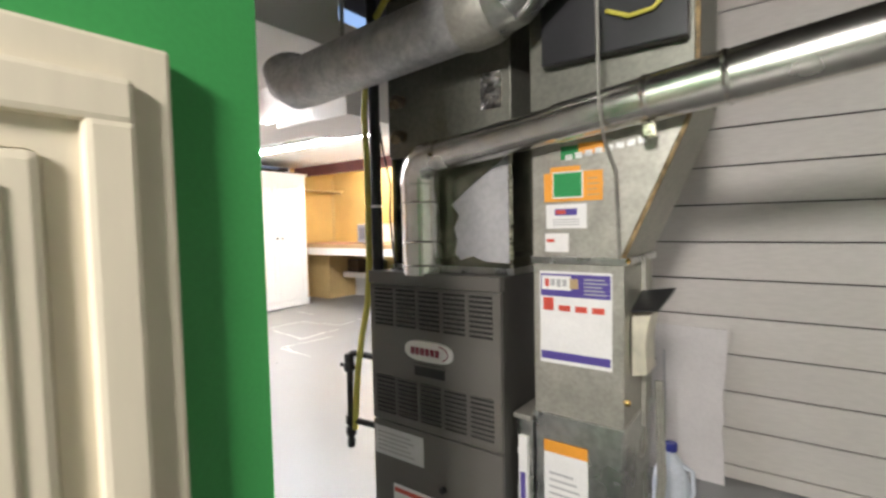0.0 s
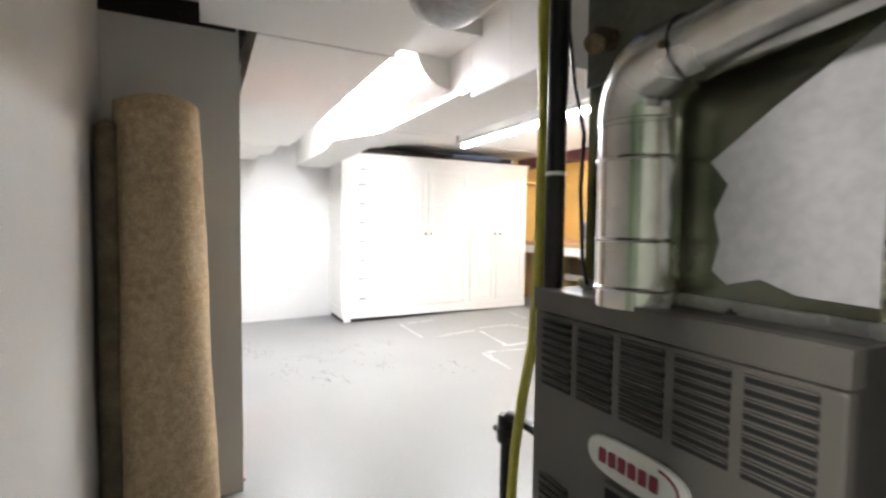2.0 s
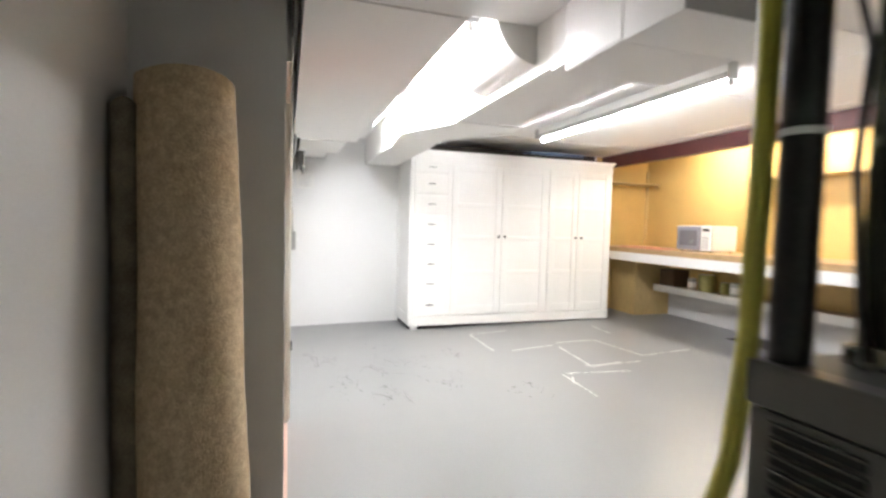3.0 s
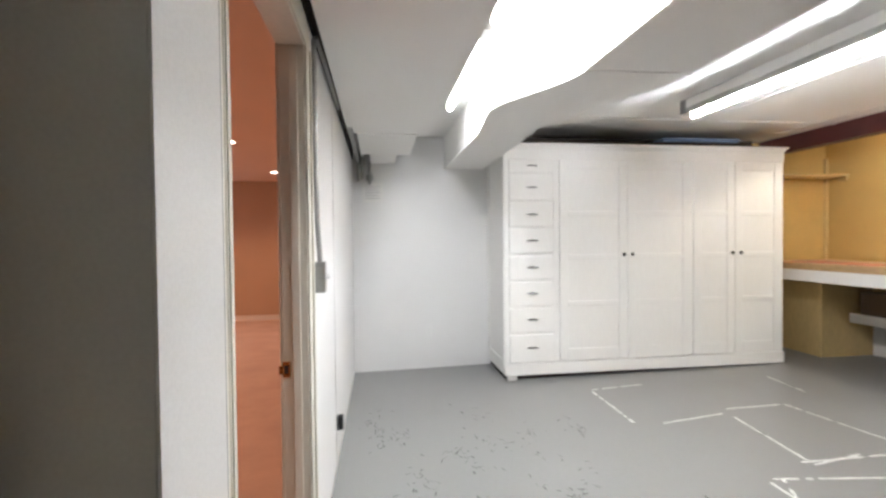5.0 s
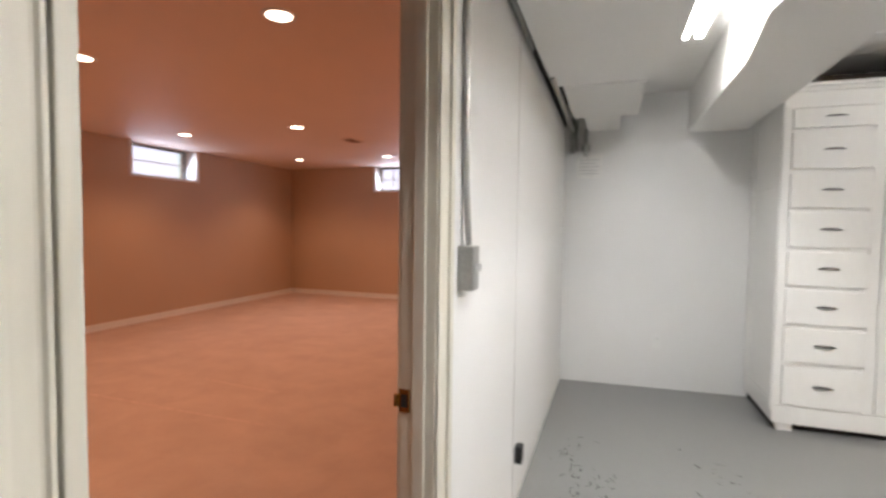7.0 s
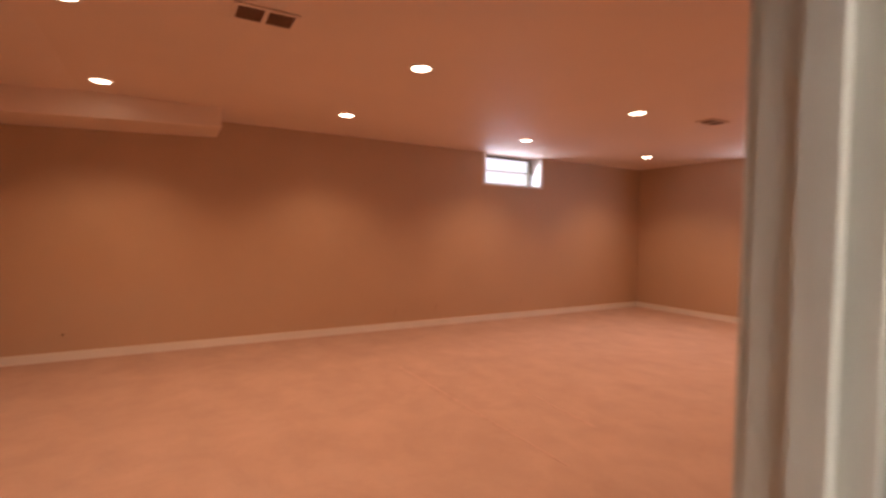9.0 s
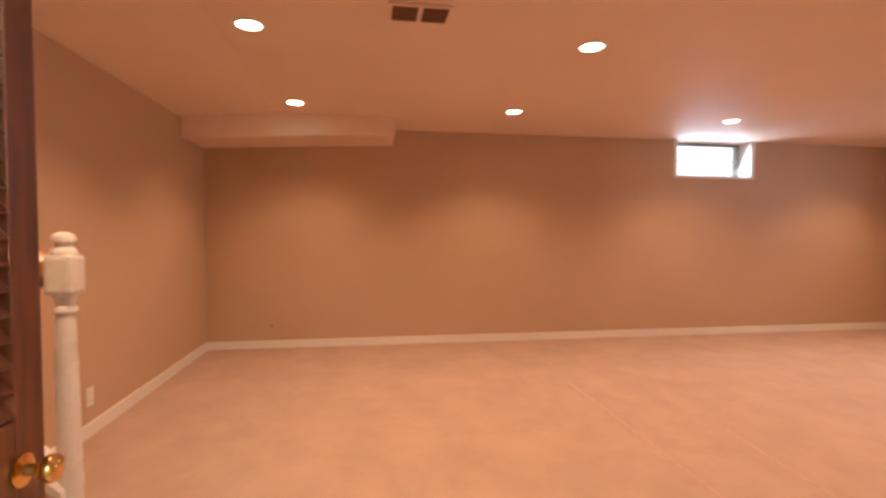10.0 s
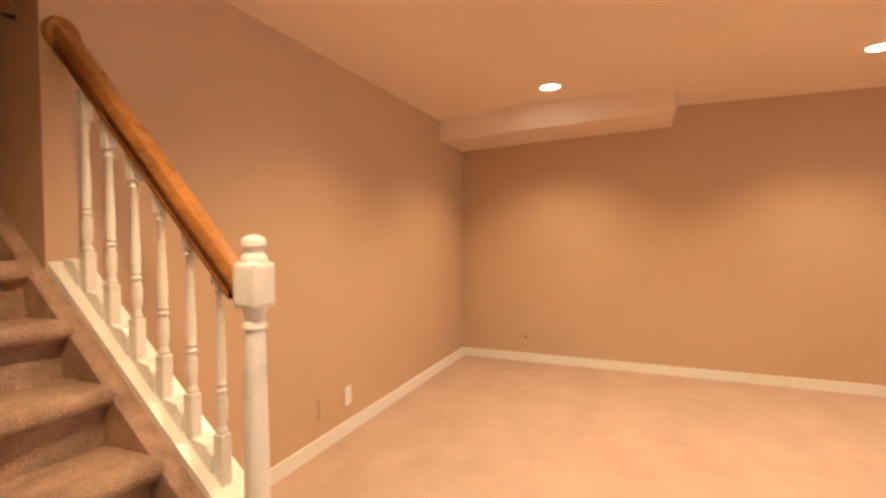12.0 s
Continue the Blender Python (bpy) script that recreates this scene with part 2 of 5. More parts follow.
def tube(bm, pts, r, segments=14, cap=True):
    """A pipe of radius r (one number or one per point) through points."""
    pts = [Vector(p) for p in pts]
    rs = r if isinstance(r, (list, tuple)) else [r] * len(pts)
    rings, up = [], Vector((0.013, 0.027, 1)).normalized()
    for i, p in enumerate(pts):
        d = (pts[min(i + 1, len(pts) - 1)] - pts[max(i - 1, 0)]).normalized()
        if abs(d.dot(up)) > 0.98:
            up = Vector((1, 0.01, 0.02)).normalized()
        a = d.cross(up).normalized()
        up = a.cross(d).normalized()
        rings.append([bm.verts.new(p + rs[i] * (math.cos(t) * a + math.sin(t) * up)) for t in (2 * math.pi * k / segments for k in range(segments))])
    for a, b in zip(rings, rings[1:]):
        for i in range(segments):
            bm.faces.new((a[i], a[(i + 1) % segments], b[(i + 1) % segments], b[i]))
    if cap:
        bm.faces.new(rings[0][::-1])
        bm.faces.new(rings[-1])
    return bm


def prism(bm, outline, z0, z1):
    """An upright prism over an outline of (x, y)."""
    lo = [bm.verts.new((x, y, z0)) for x, y in outline]
    hi = [bm.verts.new((x, y, z1)) for x, y in outline]
    k = len(outline)
    bm.faces.new(lo[::-1])
    bm.faces.new(hi)
    for i in range(k):
        bm.faces.new((lo[i], lo[(i + 1) % k], hi[(i + 1) % k], hi[i]))
    return bm


def mesh(bm, name, material, smooth=False):
    bmesh.ops.recalc_face_normals(bm, faces=bm.faces)
    me = bpy.data.meshes.new(name)
    bm.to_mesh(me)
    bm.free()
    me.materials.append(material)
    if smooth:
        for p in me.polygons:
            p.use_smooth = True
        me.set_sharp_from_angle(angle=radians(40))
    return me


def part(name, bm, material, parent, label="", smooth=False):
    ob = new(name, mesh(bm, name, material, smooth))
    ob.parent = parent
    if label:
        ob["label"] = label
    return ob


def thing(name, label, category, at=(0, 0, 0), group="", kind=""):
    ob = new(name)
    ob.location = at
    ob.empty_display_size = 0.1
    return tagged(ob, label, category, group, kind)


def solid(name, bm, material, label, category="", group="", kind="", smooth=False):
    return tagged(new(name, mesh(bm, name, material, smooth)), label, category, group, kind)


def setting(name, bm, material, label, category="wall"):
    return solid(name, bm, material, label, category, kind="structure")


# ---- structure ----
YW, YP = 1.88, 1.80          # door wall: workshop face, carpeted-room face
XF = -6.50                   # far wall of the workshop
YB = 7.50                    # wall behind the bench
XE, YS, XW = -1.28, -3.46, -9.78   # carpeted room: east, south and west walls
CW, CP = 2.44, 2.35          # ceilings
XS, YG, XG = -2.03, 1.32, 0.36      # stub wall face, corridor wall face, green wall face
XO, XC = -2.40, -3.206      # door opening, hinge and latch side
YSID = 3.88                  # siding wall

def floor_z(x, y):
    """The slab is level near the entrance and falls a little towards the far corner by the door wall."""
    k = min(1, max(0, (-3.0 - x) / 3.5))
    return k * (-0.058 + 0.020 * (y - 1.88) if y < 6.5 else 0.034)


g = bmesh.new()
gx, gy = [-6.65 + 9.85 * i / 40 for i in range(41)], [-1.2 + 8.85 * j / 36 for j in range(37)]
gv = [[g.verts.new((x, y, floor_z(x, y))) for y in gy] for x in gx]
for i in range(40):
    for j in range(36):
        g.faces.new((gv[i][j], gv[i + 1][j], gv[i + 1][j + 1], gv[i][j + 1]))
ext = bmesh.ops.extrude_face_region(g, geom=g.faces[:])
bmesh.ops.translate(g, verts=[v for v in ext["geom"] if isinstance(v, bmesh.types.BMVert)], vec=(0, 0, -0.2))
setting("floor", g, CONCRETE, "grey painted concrete floor with scuffs and white tape lines", "floor")
cf = bx(XW - 0.1, XS - 0.1, YS - 0.1, YP + 0.08, 0.001, 0.014)
box(cf, XS - 0.1, -0.9, YS - 0.1, 1.19, 0.001, 0.014)
setting("carpet_floor", cf, CARPET, "salmon pink wall-to-wall carpet with faint tracks", "carpet")
setting("slab", bx(XW - 0.2, -6.64, YS - 0.2, YP + 0.1, -0.2, -0.003), CONCRETE, "concrete slab below the carpet", "floor")
setting("slab_south", bx(-6.64, -0.9, YS - 0.2, -1.21, -0.2, -0.003), CONCRETE, "concrete slab below the carpet", "floor")

# the wall with the doorway, in pieces round the opening
w = bmesh.new()
box(w, XF, XC - 0.02, YP + 0.002, YW, -0.08, 2.60)
box(w, XO + 0.02, XO + 0.090, YP + 0.002, YP + 0.006, 0, 2.08)
box(w, XC - 0.02, XO + 0.02, YP + 0.002, YW, 2.08, 2.60)
box(w, XO + 0.0205, XO + 0.089, YP + 0.002, 1.857, 2.08, 2.60)
# Grey paint darkens this panel in place of weaker lamp light.
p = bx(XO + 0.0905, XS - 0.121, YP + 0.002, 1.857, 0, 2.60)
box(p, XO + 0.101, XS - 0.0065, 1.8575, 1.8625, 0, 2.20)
setting("wall_door_pier", p, GREY_WALL, "wall panel between the doorway and the stub wall, greyed for weaker light")
setting("wall_door", w, WHITE, "white painted wall with a doorway to the carpeted room")
w = bmesh.new()
box(w, XW - 0.12, XC - 0.02, YP - 0.012, YP, 0, CP)
box(w, XO + 0.02, XS - 0.122, YP - 0.012, YP, 0, CP)
box(w, XS - 0.134, XS - 0.122, 1.182, YP - 0.012, 0, CP)
box(w, XS - 0.122, XE, 1.182, 1.195, 0, CP)
box(w, XC - 0.02, XO + 0.02, YP - 0.012, YP, 2.08, CP)
setting("wall_carpet_room_north", w, TAN_WALL, "tan painted wall round the doorway")
setting("wall_far", bx(XF - 0.15, XF, YP, 6.497, -0.08, 2.6), WHITE, "white painted end wall of the workshop")
setting("wall_bench_side", bx(XF - 0.15, XF + 0.004, 6.50, YB, 0, 2.6), YELLOW, "yellow painted wall beside the bench")
setting("wall_bench", bx(XF - 0.15, -0.6, YB, YB + 0.15, 0, 2.6), YELLOW, "yellow painted wall behind the workbench")
setting("wall_workshop_east", bx(-0.6, -0.48, YSID + 0.02, YB, 0, 2.6), WHITE, "white painted side wall")
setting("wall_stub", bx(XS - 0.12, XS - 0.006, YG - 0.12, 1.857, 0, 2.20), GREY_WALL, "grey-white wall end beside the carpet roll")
# Added board: its black colour stands for the unlit void over the stub.
setting("void_board", bx(XS - 0.13, XS - 0.118, YG - 0.12, 1.857, 2.203, 2.618), DARK, "added dark board standing for the unlit void above the stub wall", "joist")
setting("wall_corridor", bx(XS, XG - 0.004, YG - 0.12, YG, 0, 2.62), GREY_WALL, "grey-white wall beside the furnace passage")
setting("wall_green", bx(XG - 0.12, XG, -1.2, 1.405, 0, 2.62), GREEN, "green painted wall")
setting("wall_behind", bx(XG, 3.2, -1.35, -1.2, 0, 2.62), GREY_WALL, "plain wall behind the entrance")
setting("wall_side", bx(3.2, 3.35, -1.2, YSID + 0.1, 0, 2.62), GREY_WALL, "plain side wall")
setting("ceiling", bx(-6.65, -1.2, YW - 0.1, YB + 0.1, CW, CW + 0.1), CEIL_WHITE, "white panelled workshop ceiling", "ceiling")
setting("ceiling_joists", bx(-1.2, 3.3, -1.3, YB, 2.62, 2.7), DARK, "dark timber underside of the floor above", "ceiling")
# Ceiling piece coloured near black for the unlit gap over the stub wall.
setting("ceiling_stub", bx(XS - 0.2, -1.2, YG - 0.1, YW - 0.1, 2.62, 2.7), DARK, "dark ceiling piece standing for the unlit gap above the stub wall", "ceiling")

# carpeted room
w = bmesh.new()
WX0, WX1, WZ = -7.56, -6.57, 1.93
box(w, XW - 0.1, WX0, YS - 0.30, YS, 0, CP + 0.1)
box(w, WX1, XE + 0.1, YS - 0.30, YS, 0, CP + 0.1)
box(w, WX0, WX1, YS - 0.30, YS, 0, WZ)
setting("wall_south", w, TAN_WALL, "tan painted wall with a small high window")
w = bmesh.new()
VY0, VY1 = -1.68, -0.70
box(w, XW - 0.30, XW, YS, VY0, 0, CP + 0.1)
box(w, XW - 0.30, XW, VY1, YP, 0, CP + 0.1)
box(w, XW - 0.30, XW, VY0, VY1, 0, WZ)
setting("wall_west", w, TAN_WALL, "tan painted wall with a small high window")
setting("wall_east", bx(XE, XE + 0.12, YS, 0.26, 0, CP + 0.4), TAN_WALL, "tan painted wall ending at the stairs")
setting("wall_stair_south", bx(XE + 0.12, 0.14, 0.14, 0.26, 0, 4.2), TAN_WALL, "tan painted wall along the stairs")
setting("wall_stair_north", bx(XE, 0.14, 1.165, 1.197, 0, 4.2), TAN_WALL, "tan painted wall along the stairs")
setting("wall_stair_top", bx(0.14, 0.23, 0.1, 1.19, 0, 4.2), TAN_WALL, "tan painted wall at the head of the stairs")
g = bmesh.new()
sec = [(XW - 0.3, CP), (-2.15, CP), (XE + 0.12, CP - 0.08), (XE + 0.12, CP + 0.08), (XW - 0.3, CP + 0.08)]
a, b = [[g.verts.new((x, y, z)) for x, z in sec] for y in (YS - 0.3, YP)]
g.faces.new(a)
g.faces.new(b[::-1])
for i in range(5):
    g.faces.new((a[i], b[i], b[(i + 1) % 5], a[(i + 1) % 5]))
setting("ceiling_carpet_room", g, PINK_CEIL, "smooth beige ceiling with recessed lamps", "ceiling")
setting("ceiling_stairs", bx(XE, 0.23, 0.1, 1.195, 4.2, 4.3), PINK_CEIL, "ceiling above the stairs", "ceiling")
g = bmesh.new()
sec = [(-3.20, 2.178), (XE - 0.001, 2.10), (XE - 0.001, CP - 0.06), (-2.15, CP + 0.01), (-3.20, CP + 0.01)]
a, b = [[g.verts.new((x, y, z)) for x, z in sec] for y in (YS + 0.001, -2.86)]
g.faces.new(a)
g.faces.new(b[::-1])
for i in range(5):
    g.faces.new((a[i], b[i], b[(i + 1) % 5], a[(i + 1) % 5]))
setting("bulkhead", g, PINK_CEIL, "boxed bulkhead below the ceiling", "bulkhead")
setting("stair_header", bx(XE + 0.12, XE + 0.2, 0.26, 1.165, CP + 0.1, 4.2), TAN_WALL, "wall above the stair opening", "wall")
b = bmesh.new()
for x0, x1, y0, y1 in ((XW, XE, YS, YS + 0.014), (XW, XW + 0.014, YS, YP), (XE - 0.014, XE, YS, 0.26), (XW, XC - 0.1, YP - 0.026, YP - 0.012), (XO + 0.1, XS - 0.134, YP - 0.026, YP - 0.012)):
    box(b, x0, x1, y0, y1, 0.01, 0.095)
setting("baseboard", b, PINK_TRIM, "white painted baseboard", "baseboard")

# ---- doorway ----
def door_frame():
    d = thing("door_1", "cream painted door frame standing open to the carpeted room", "door", kind="structure")
    for x0, x1, yf in ((XC - 0.02, XC, YW), (XO, XO + 0.02, YP + 0.052)):
        part("jamb", bx(x0, x1, YP - 0.012, yf, 0.015, 2.06, 0.002), TRIM, d)
    part("head_jamb", bx(XC - 0.02, XO + 0.02, YP - 0.012, YW, 2.06, 2.08), TRIM, d)
    for x0, x1, y in ((XC, XC + 0.012, YP + 0.025), (XO - 0.012, XO, YP + 0.004)):
        part("stop", bx(x0, x1, y, y + 0.03, 0.015, 2.05, 0.002), TRIM, d)
    for y0, y1 in ((YW + 0.001, YW + 0.008), (YP - 0.024, YP - 0.013)):
        for x0, x1, s in ((XC - 0.095, XC - 0.005, 1), (XO + 0.005, XO + 0.072, -1)):
            if s < 0 and y0 > YW:
                # one moulded board: rounded outer back band, shallow cove, flat field, small bead at the opening
                prof = [(0.021, 0.0), (0.021, 0.040), (0.024, 0.043), (0.028, 0.043), (0.031, 0.040), (0.034, 0.0395), (0.055, 0.0425), (0.068, 0.0455), (0.072, 0.0490), (0.078, 0.0510), (0.085, 0.0500), (0.089, 0.0460), (0.089, 0.0)]
                c = prism(bmesh.new(), [(XO + u, YP + 0.0065 + v) for u, v in prof], 0.015, 2.065)
                part("casing", c, TRIM, d)
                continue
            c = bx(x0, x1, y0, y1, 0.015, 2.065, 0.004)
            o = x0 if s > 0 else x1 - 0.028
            ym = (y1, y1 + 0.008) if y0 > YW else (y0 - 0.008, y0)
            box(c, o, o + 0.028, ym[0] - 0.001, ym[1], 0.015, 2.065, 0.003)
            part("casing", c, TRIM, d)
        part("casing", bx(XC - 0.095, XO + 0.072, y0, y1, 2.066, 2.155, 0.004), TRIM, d)
    s = part("strike_plate", bx(XC, XC + 0.004, YP - 0.016, YP + 0.014, 0.838, 0.898, 0.001), BRASS, d, "tarnished brass strike plate")
    part("strike_lip", bx(XC + 0.001, XC + 0.012, YP - 0.026, YP - 0.016, 0.852, 0.884, 0.002), BRASS, d, "brass strike lip")
    part("latch_hole", bx(XC + 0.002, XC + 0.006, YP - 0.008, YP + 0.008, 0.852, 0.884), DARK, s)
    return d


door_frame()
# grey strip painting the shaded groove between the casing and the wall panel
solid("groove_strip", bx(XO + 0.0895, XO + 0.100, 1.8575, 1.861, 0, 2.08), GREY_STRIP, "grey strip painting the shaded groove beside the door casing", "trim", kind="structure")


def louvred_door():
    x0, x1 = -2.446, -2.411
    y0, y1 = 0.945, 1.735
    d = thing("louvred_door", "dark stained louvred wooden door standing open", "door", at=(x1, y1, 0.03))
    d.matrix_world = Matrix.Translation((0, 0, 0))
    part("stile", bx(x0, x1, y0, y0 + 0.062, 0.03, 2.03, 0.003), DOOR_WOOD, d)
    part("stile", bx(x0, x1, y1 - 0.085, y1, 0.03, 2.03, 0.003), DOOR_WOOD, d)
    for z0, z1 in ((0.03, 0.25), (0.82, 0.98), (1.91, 2.03)):
        part("rail", bx(x0 + 0.001, x1 - 0.001, y0 + 0.062, y1 - 0.085, z0, z1, 0.002), DOOR_WOOD, d)
    slat = bmesh.new()
    box(slat, -0.003, 0.003, y0 + 0.063, y1 - 0.086, -0.026, 0.026, 0.002)
    bmesh.ops.rotate(slat, verts=slat.verts, cent=(0, 0, 0), matrix=Matrix.Rotation(radians(38), 3, "Y"))
    me = mesh(slat, "slat", DOOR_WOOD)
    for lo, hi in ((0.275, 0.80), (1.005, 1.90)):
        k = int((hi - lo) / 0.036)
        for i in range(k + 1):
            s = new("slat", me)
            s.parent, s.location = d, ((x0 + x1) / 2, 0, lo + i * (hi - lo) / k)
    for sgn, xk in ((-1, x0), (1, x1)):
        k = bmesh.new()
        lathe(k, [(0.002, 0), (0.032, 0.001), (0.033, 0.006), (0.013, 0.010), (0.011, 0.030), (0.018, 0.038), (0.027, 0.048), (0.029, 0.058), (0.025, 0.068), (0.014, 0.074), (0.002, 0.075)], 24,
              Matrix.Translation((xk, y0 + 0.055, 0.902)) @ Matrix.Scale(0.74, 4) @ Matrix.Rotation(radians(90 * sgn), 4, "Y"))
        part("knob", k, BRASS, d, "polished brass door knob", True)
    return d


louvred_door()


# ---- carpeted room ----
def recessed_lamp():
    t = thing("recessed_lamp", "round recessed ceiling lamp, lit, with white trim", "ceiling lamp", at=(0, 0, 0), group="recessed lamps in the carpeted room")
    r = bmesh.new()
    n = 28
    rings = [[r.verts.new((rad * math.cos(2 * math.pi * i / n), rad * math.sin(2 * math.pi * i / n), z)) for i in range(n)] for rad, z in ((0.088, -0.001), (0.086, -0.006), (0.066, -0.007), (0.060, -0.001))]
    for a, c in zip(rings, rings[1:]):
        for i in range(n):
            r.faces.new((a[i], a[(i + 1) % n], c[(i + 1) % n], c[i]))
    part("trim_ring", r, PINK_TRIM, t, "", True)
    part("lens", lathe(bmesh.new(), [(0.063, -0.004), (0.044, -0.008), (0.01, -0.010)], 24), CAN_ON, t, "glowing lamp lens", True)
    return t


lamp0 = recessed_lamp()
# Row y 0.66: all but the x -4.14 lamp are unseen, added for light.
LAMPS = [(x, y) for y in (-2.475, -0.915, 0.66) for x in (-2.33, -4.26, -6.47, -8.66)]
LAMPS[LAMPS.index((-4.26, 0.66))] = (-4.14, 0.69)
lamp0.location = (*LAMPS[0], CP)
for x, y in LAMPS[1:]:
    copy_thing(lamp0, pose(x, y, CP))
for x, y in LAMPS:
    d = bpy.data.lights.new("lamp_light", "SPOT")
    d.energy, d.color, d.spot_size, d.spot_blend, d.shadow_soft_size = CAN, WARM, radians(128), 0.75, 0.06
    o = new("lamp_light", d)
    o.location = (x, y, CP - 0.03)


def ceiling_vent(x0, x1, y0, y1, n, name_label):
    v = thing("ceiling_vent", name_label, "vent", at=(0, 0, 0))
    f = bmesh.new()
    for a, b2, c, e in ((x0, x1, y0, y0 + 0.022), (x0, x1, y1 - 0.022, y1), (x0, x0 + 0.022, y0 + 0.022, y1 - 0.022), (x1 - 0.022, x1, y0 + 0.022, y1 - 0.022), ((x0 + x1) / 2 - 0.012, (x0 + x1) / 2 + 0.012, y0 + 0.022, y1 - 0.022)):
        box(f, a, b2, c, e, CP - 0.010, CP - 0.001, 0.002)
    part("frame", f, PINK_CEIL, v)
    part("backing", bx(x0 + 0.01, x1 - 0.01, y0 + 0.01, y1 - 0.01, CP - 0.002, CP - 0.0005), VENT_BROWN, v)
    for i in range(n):
        y = y0 + 0.03 + (y1 - y0 - 0.06) * i / (n - 1)
        s = bmesh.new()
        box(s, x0 + 0.022, x1 - 0.022, y - 0.004, y + 0.004, CP - 0.009, CP - 0.002)
        part("slat", s, VENT_SLAT, v)
    return v


ceiling_vent(-3.37, -3.05, -0.745, -0.54, 8, "brown slotted ceiling vent in a beige frame")
ceiling_vent(-7.48, -7.20, -0.83, -0.66, 7, "brown slotted ceiling vent in a beige frame, farther off")


def high_window(name, along, lo, hi, face, out):
    """A small basement window set deep in a wall; along is the wall's axis."""
    wdw = thing(name, "small high basement window with bright daylight and white trim", "window", kind="structure")

    def b2(a0, a1, d0, d1, z0, z1, bev=0.0):
        d0, d1 = sorted((face + out * d0, face + out * d1))
        return bx(a0, a1, d0, d1, z0, z1, bev) if along == "x" else bx(d0, d1, a0, a1, z0, z1, bev)
    top = CP - 0.002
    part("sill", b2(lo - 0.02, hi + 0.02, -0.015, 0.26, WZ - 0.03, WZ, 0.003), PINK_TRIM, wdw)
    part("casing", b2(lo - 0.045, lo, -0.012, 0.002, WZ - 0.03, top), PINK_TRIM, wdw)
    part("casing", b2(hi, hi + 0.045, -0.012, 0.002, WZ - 0.03, top), PINK_TRIM, wdw)
    part("reveal", b2(lo, lo + 0.006, 0.002, 0.26, WZ, top), PINK_TRIM, wdw)
    part("reveal", b2(hi - 0.006, hi, 0.002, 0.26, WZ, top), PINK_TRIM, wdw)
    g = part("window_frame", b2(lo + 0.006, hi - 0.006, 0.19, 0.22, WZ, WZ + 0.03), GREY_STRIP, wdw)
    part("window_frame", b2(lo + 0.006, hi - 0.006, 0.19, 0.22, top - 0.03, top), GREY_STRIP, wdw)
    part("window_frame", b2(lo + 0.006, lo + 0.04, 0.19, 0.22, WZ + 0.03, top - 0.03), GREY_STRIP if along == "x" else PINK_TRIM, wdw)
    part("window_frame", b2(hi - 0.04, hi - 0.006, 0.19, 0.22, WZ + 0.03, top - 0.03), GREY_STRIP if along == "x" else PINK_TRIM, wdw)
    for i in range(1, 4) if along == "y" else ():
        a = lo + (hi - lo) * i / 4
        part("mullion", b2(a - 0.009, a + 0.009, 0.195, 0.215, WZ + 0.03, top - 0.03), GREY_STRIP if along == "x" else PINK_TRIM, wdw)
    part("meeting_rail", b2(lo + 0.04, hi - 0.04, 0.197, 0.213, (WZ + top) / 2 - 0.008, (WZ + top) / 2 + 0.008), PINK_TRIM, wdw)
    return wdw


high_window("window_1", "y", VY0, VY1, XW, -1)
high_window("window_2", "x", WX0, WX1, YS, -1)
setting("backdrop", bx(WX0 - 0.3, WX1 + 0.3, YS - 0.75, YS - 0.70, 1.6, 2.9), SKY_ON, "bright overexposed daylight outside the window", "backdrop")
setting("backdrop_west", bx(XW - 0.75, XW - 0.70, VY0 - 0.3, VY1 + 0.3, 1.6, 2.9), SKY_ON, "bright overexposed daylight outside the window", "backdrop")
area_lamp("window_light", look(((WX0 + WX1) / 2, YS - 0.14, 2.15), ((WX0 + WX1) / 2, YS + 2, 0.9)), 0.9, 0.30, 11, (0.72, 0.80, 1.0))
area_lamp("window_light", look((XW - 0.14, (VY0 + VY1) / 2, 2.15), (XW + 2, (VY0 + VY1) / 2, 0.9)), 0.9, 0.30, 15, (0.72, 0.80, 1.0))


# stairs
RISE, RUN, N = 0.1655, 0.18, 13
SX, SY0, SY1 = -2.355, 0.25, 1.165


SLOPE = 0.884
CAPZ = 0.805 + 1.665 * SLOPE      # height of the cap board's line at x = 0


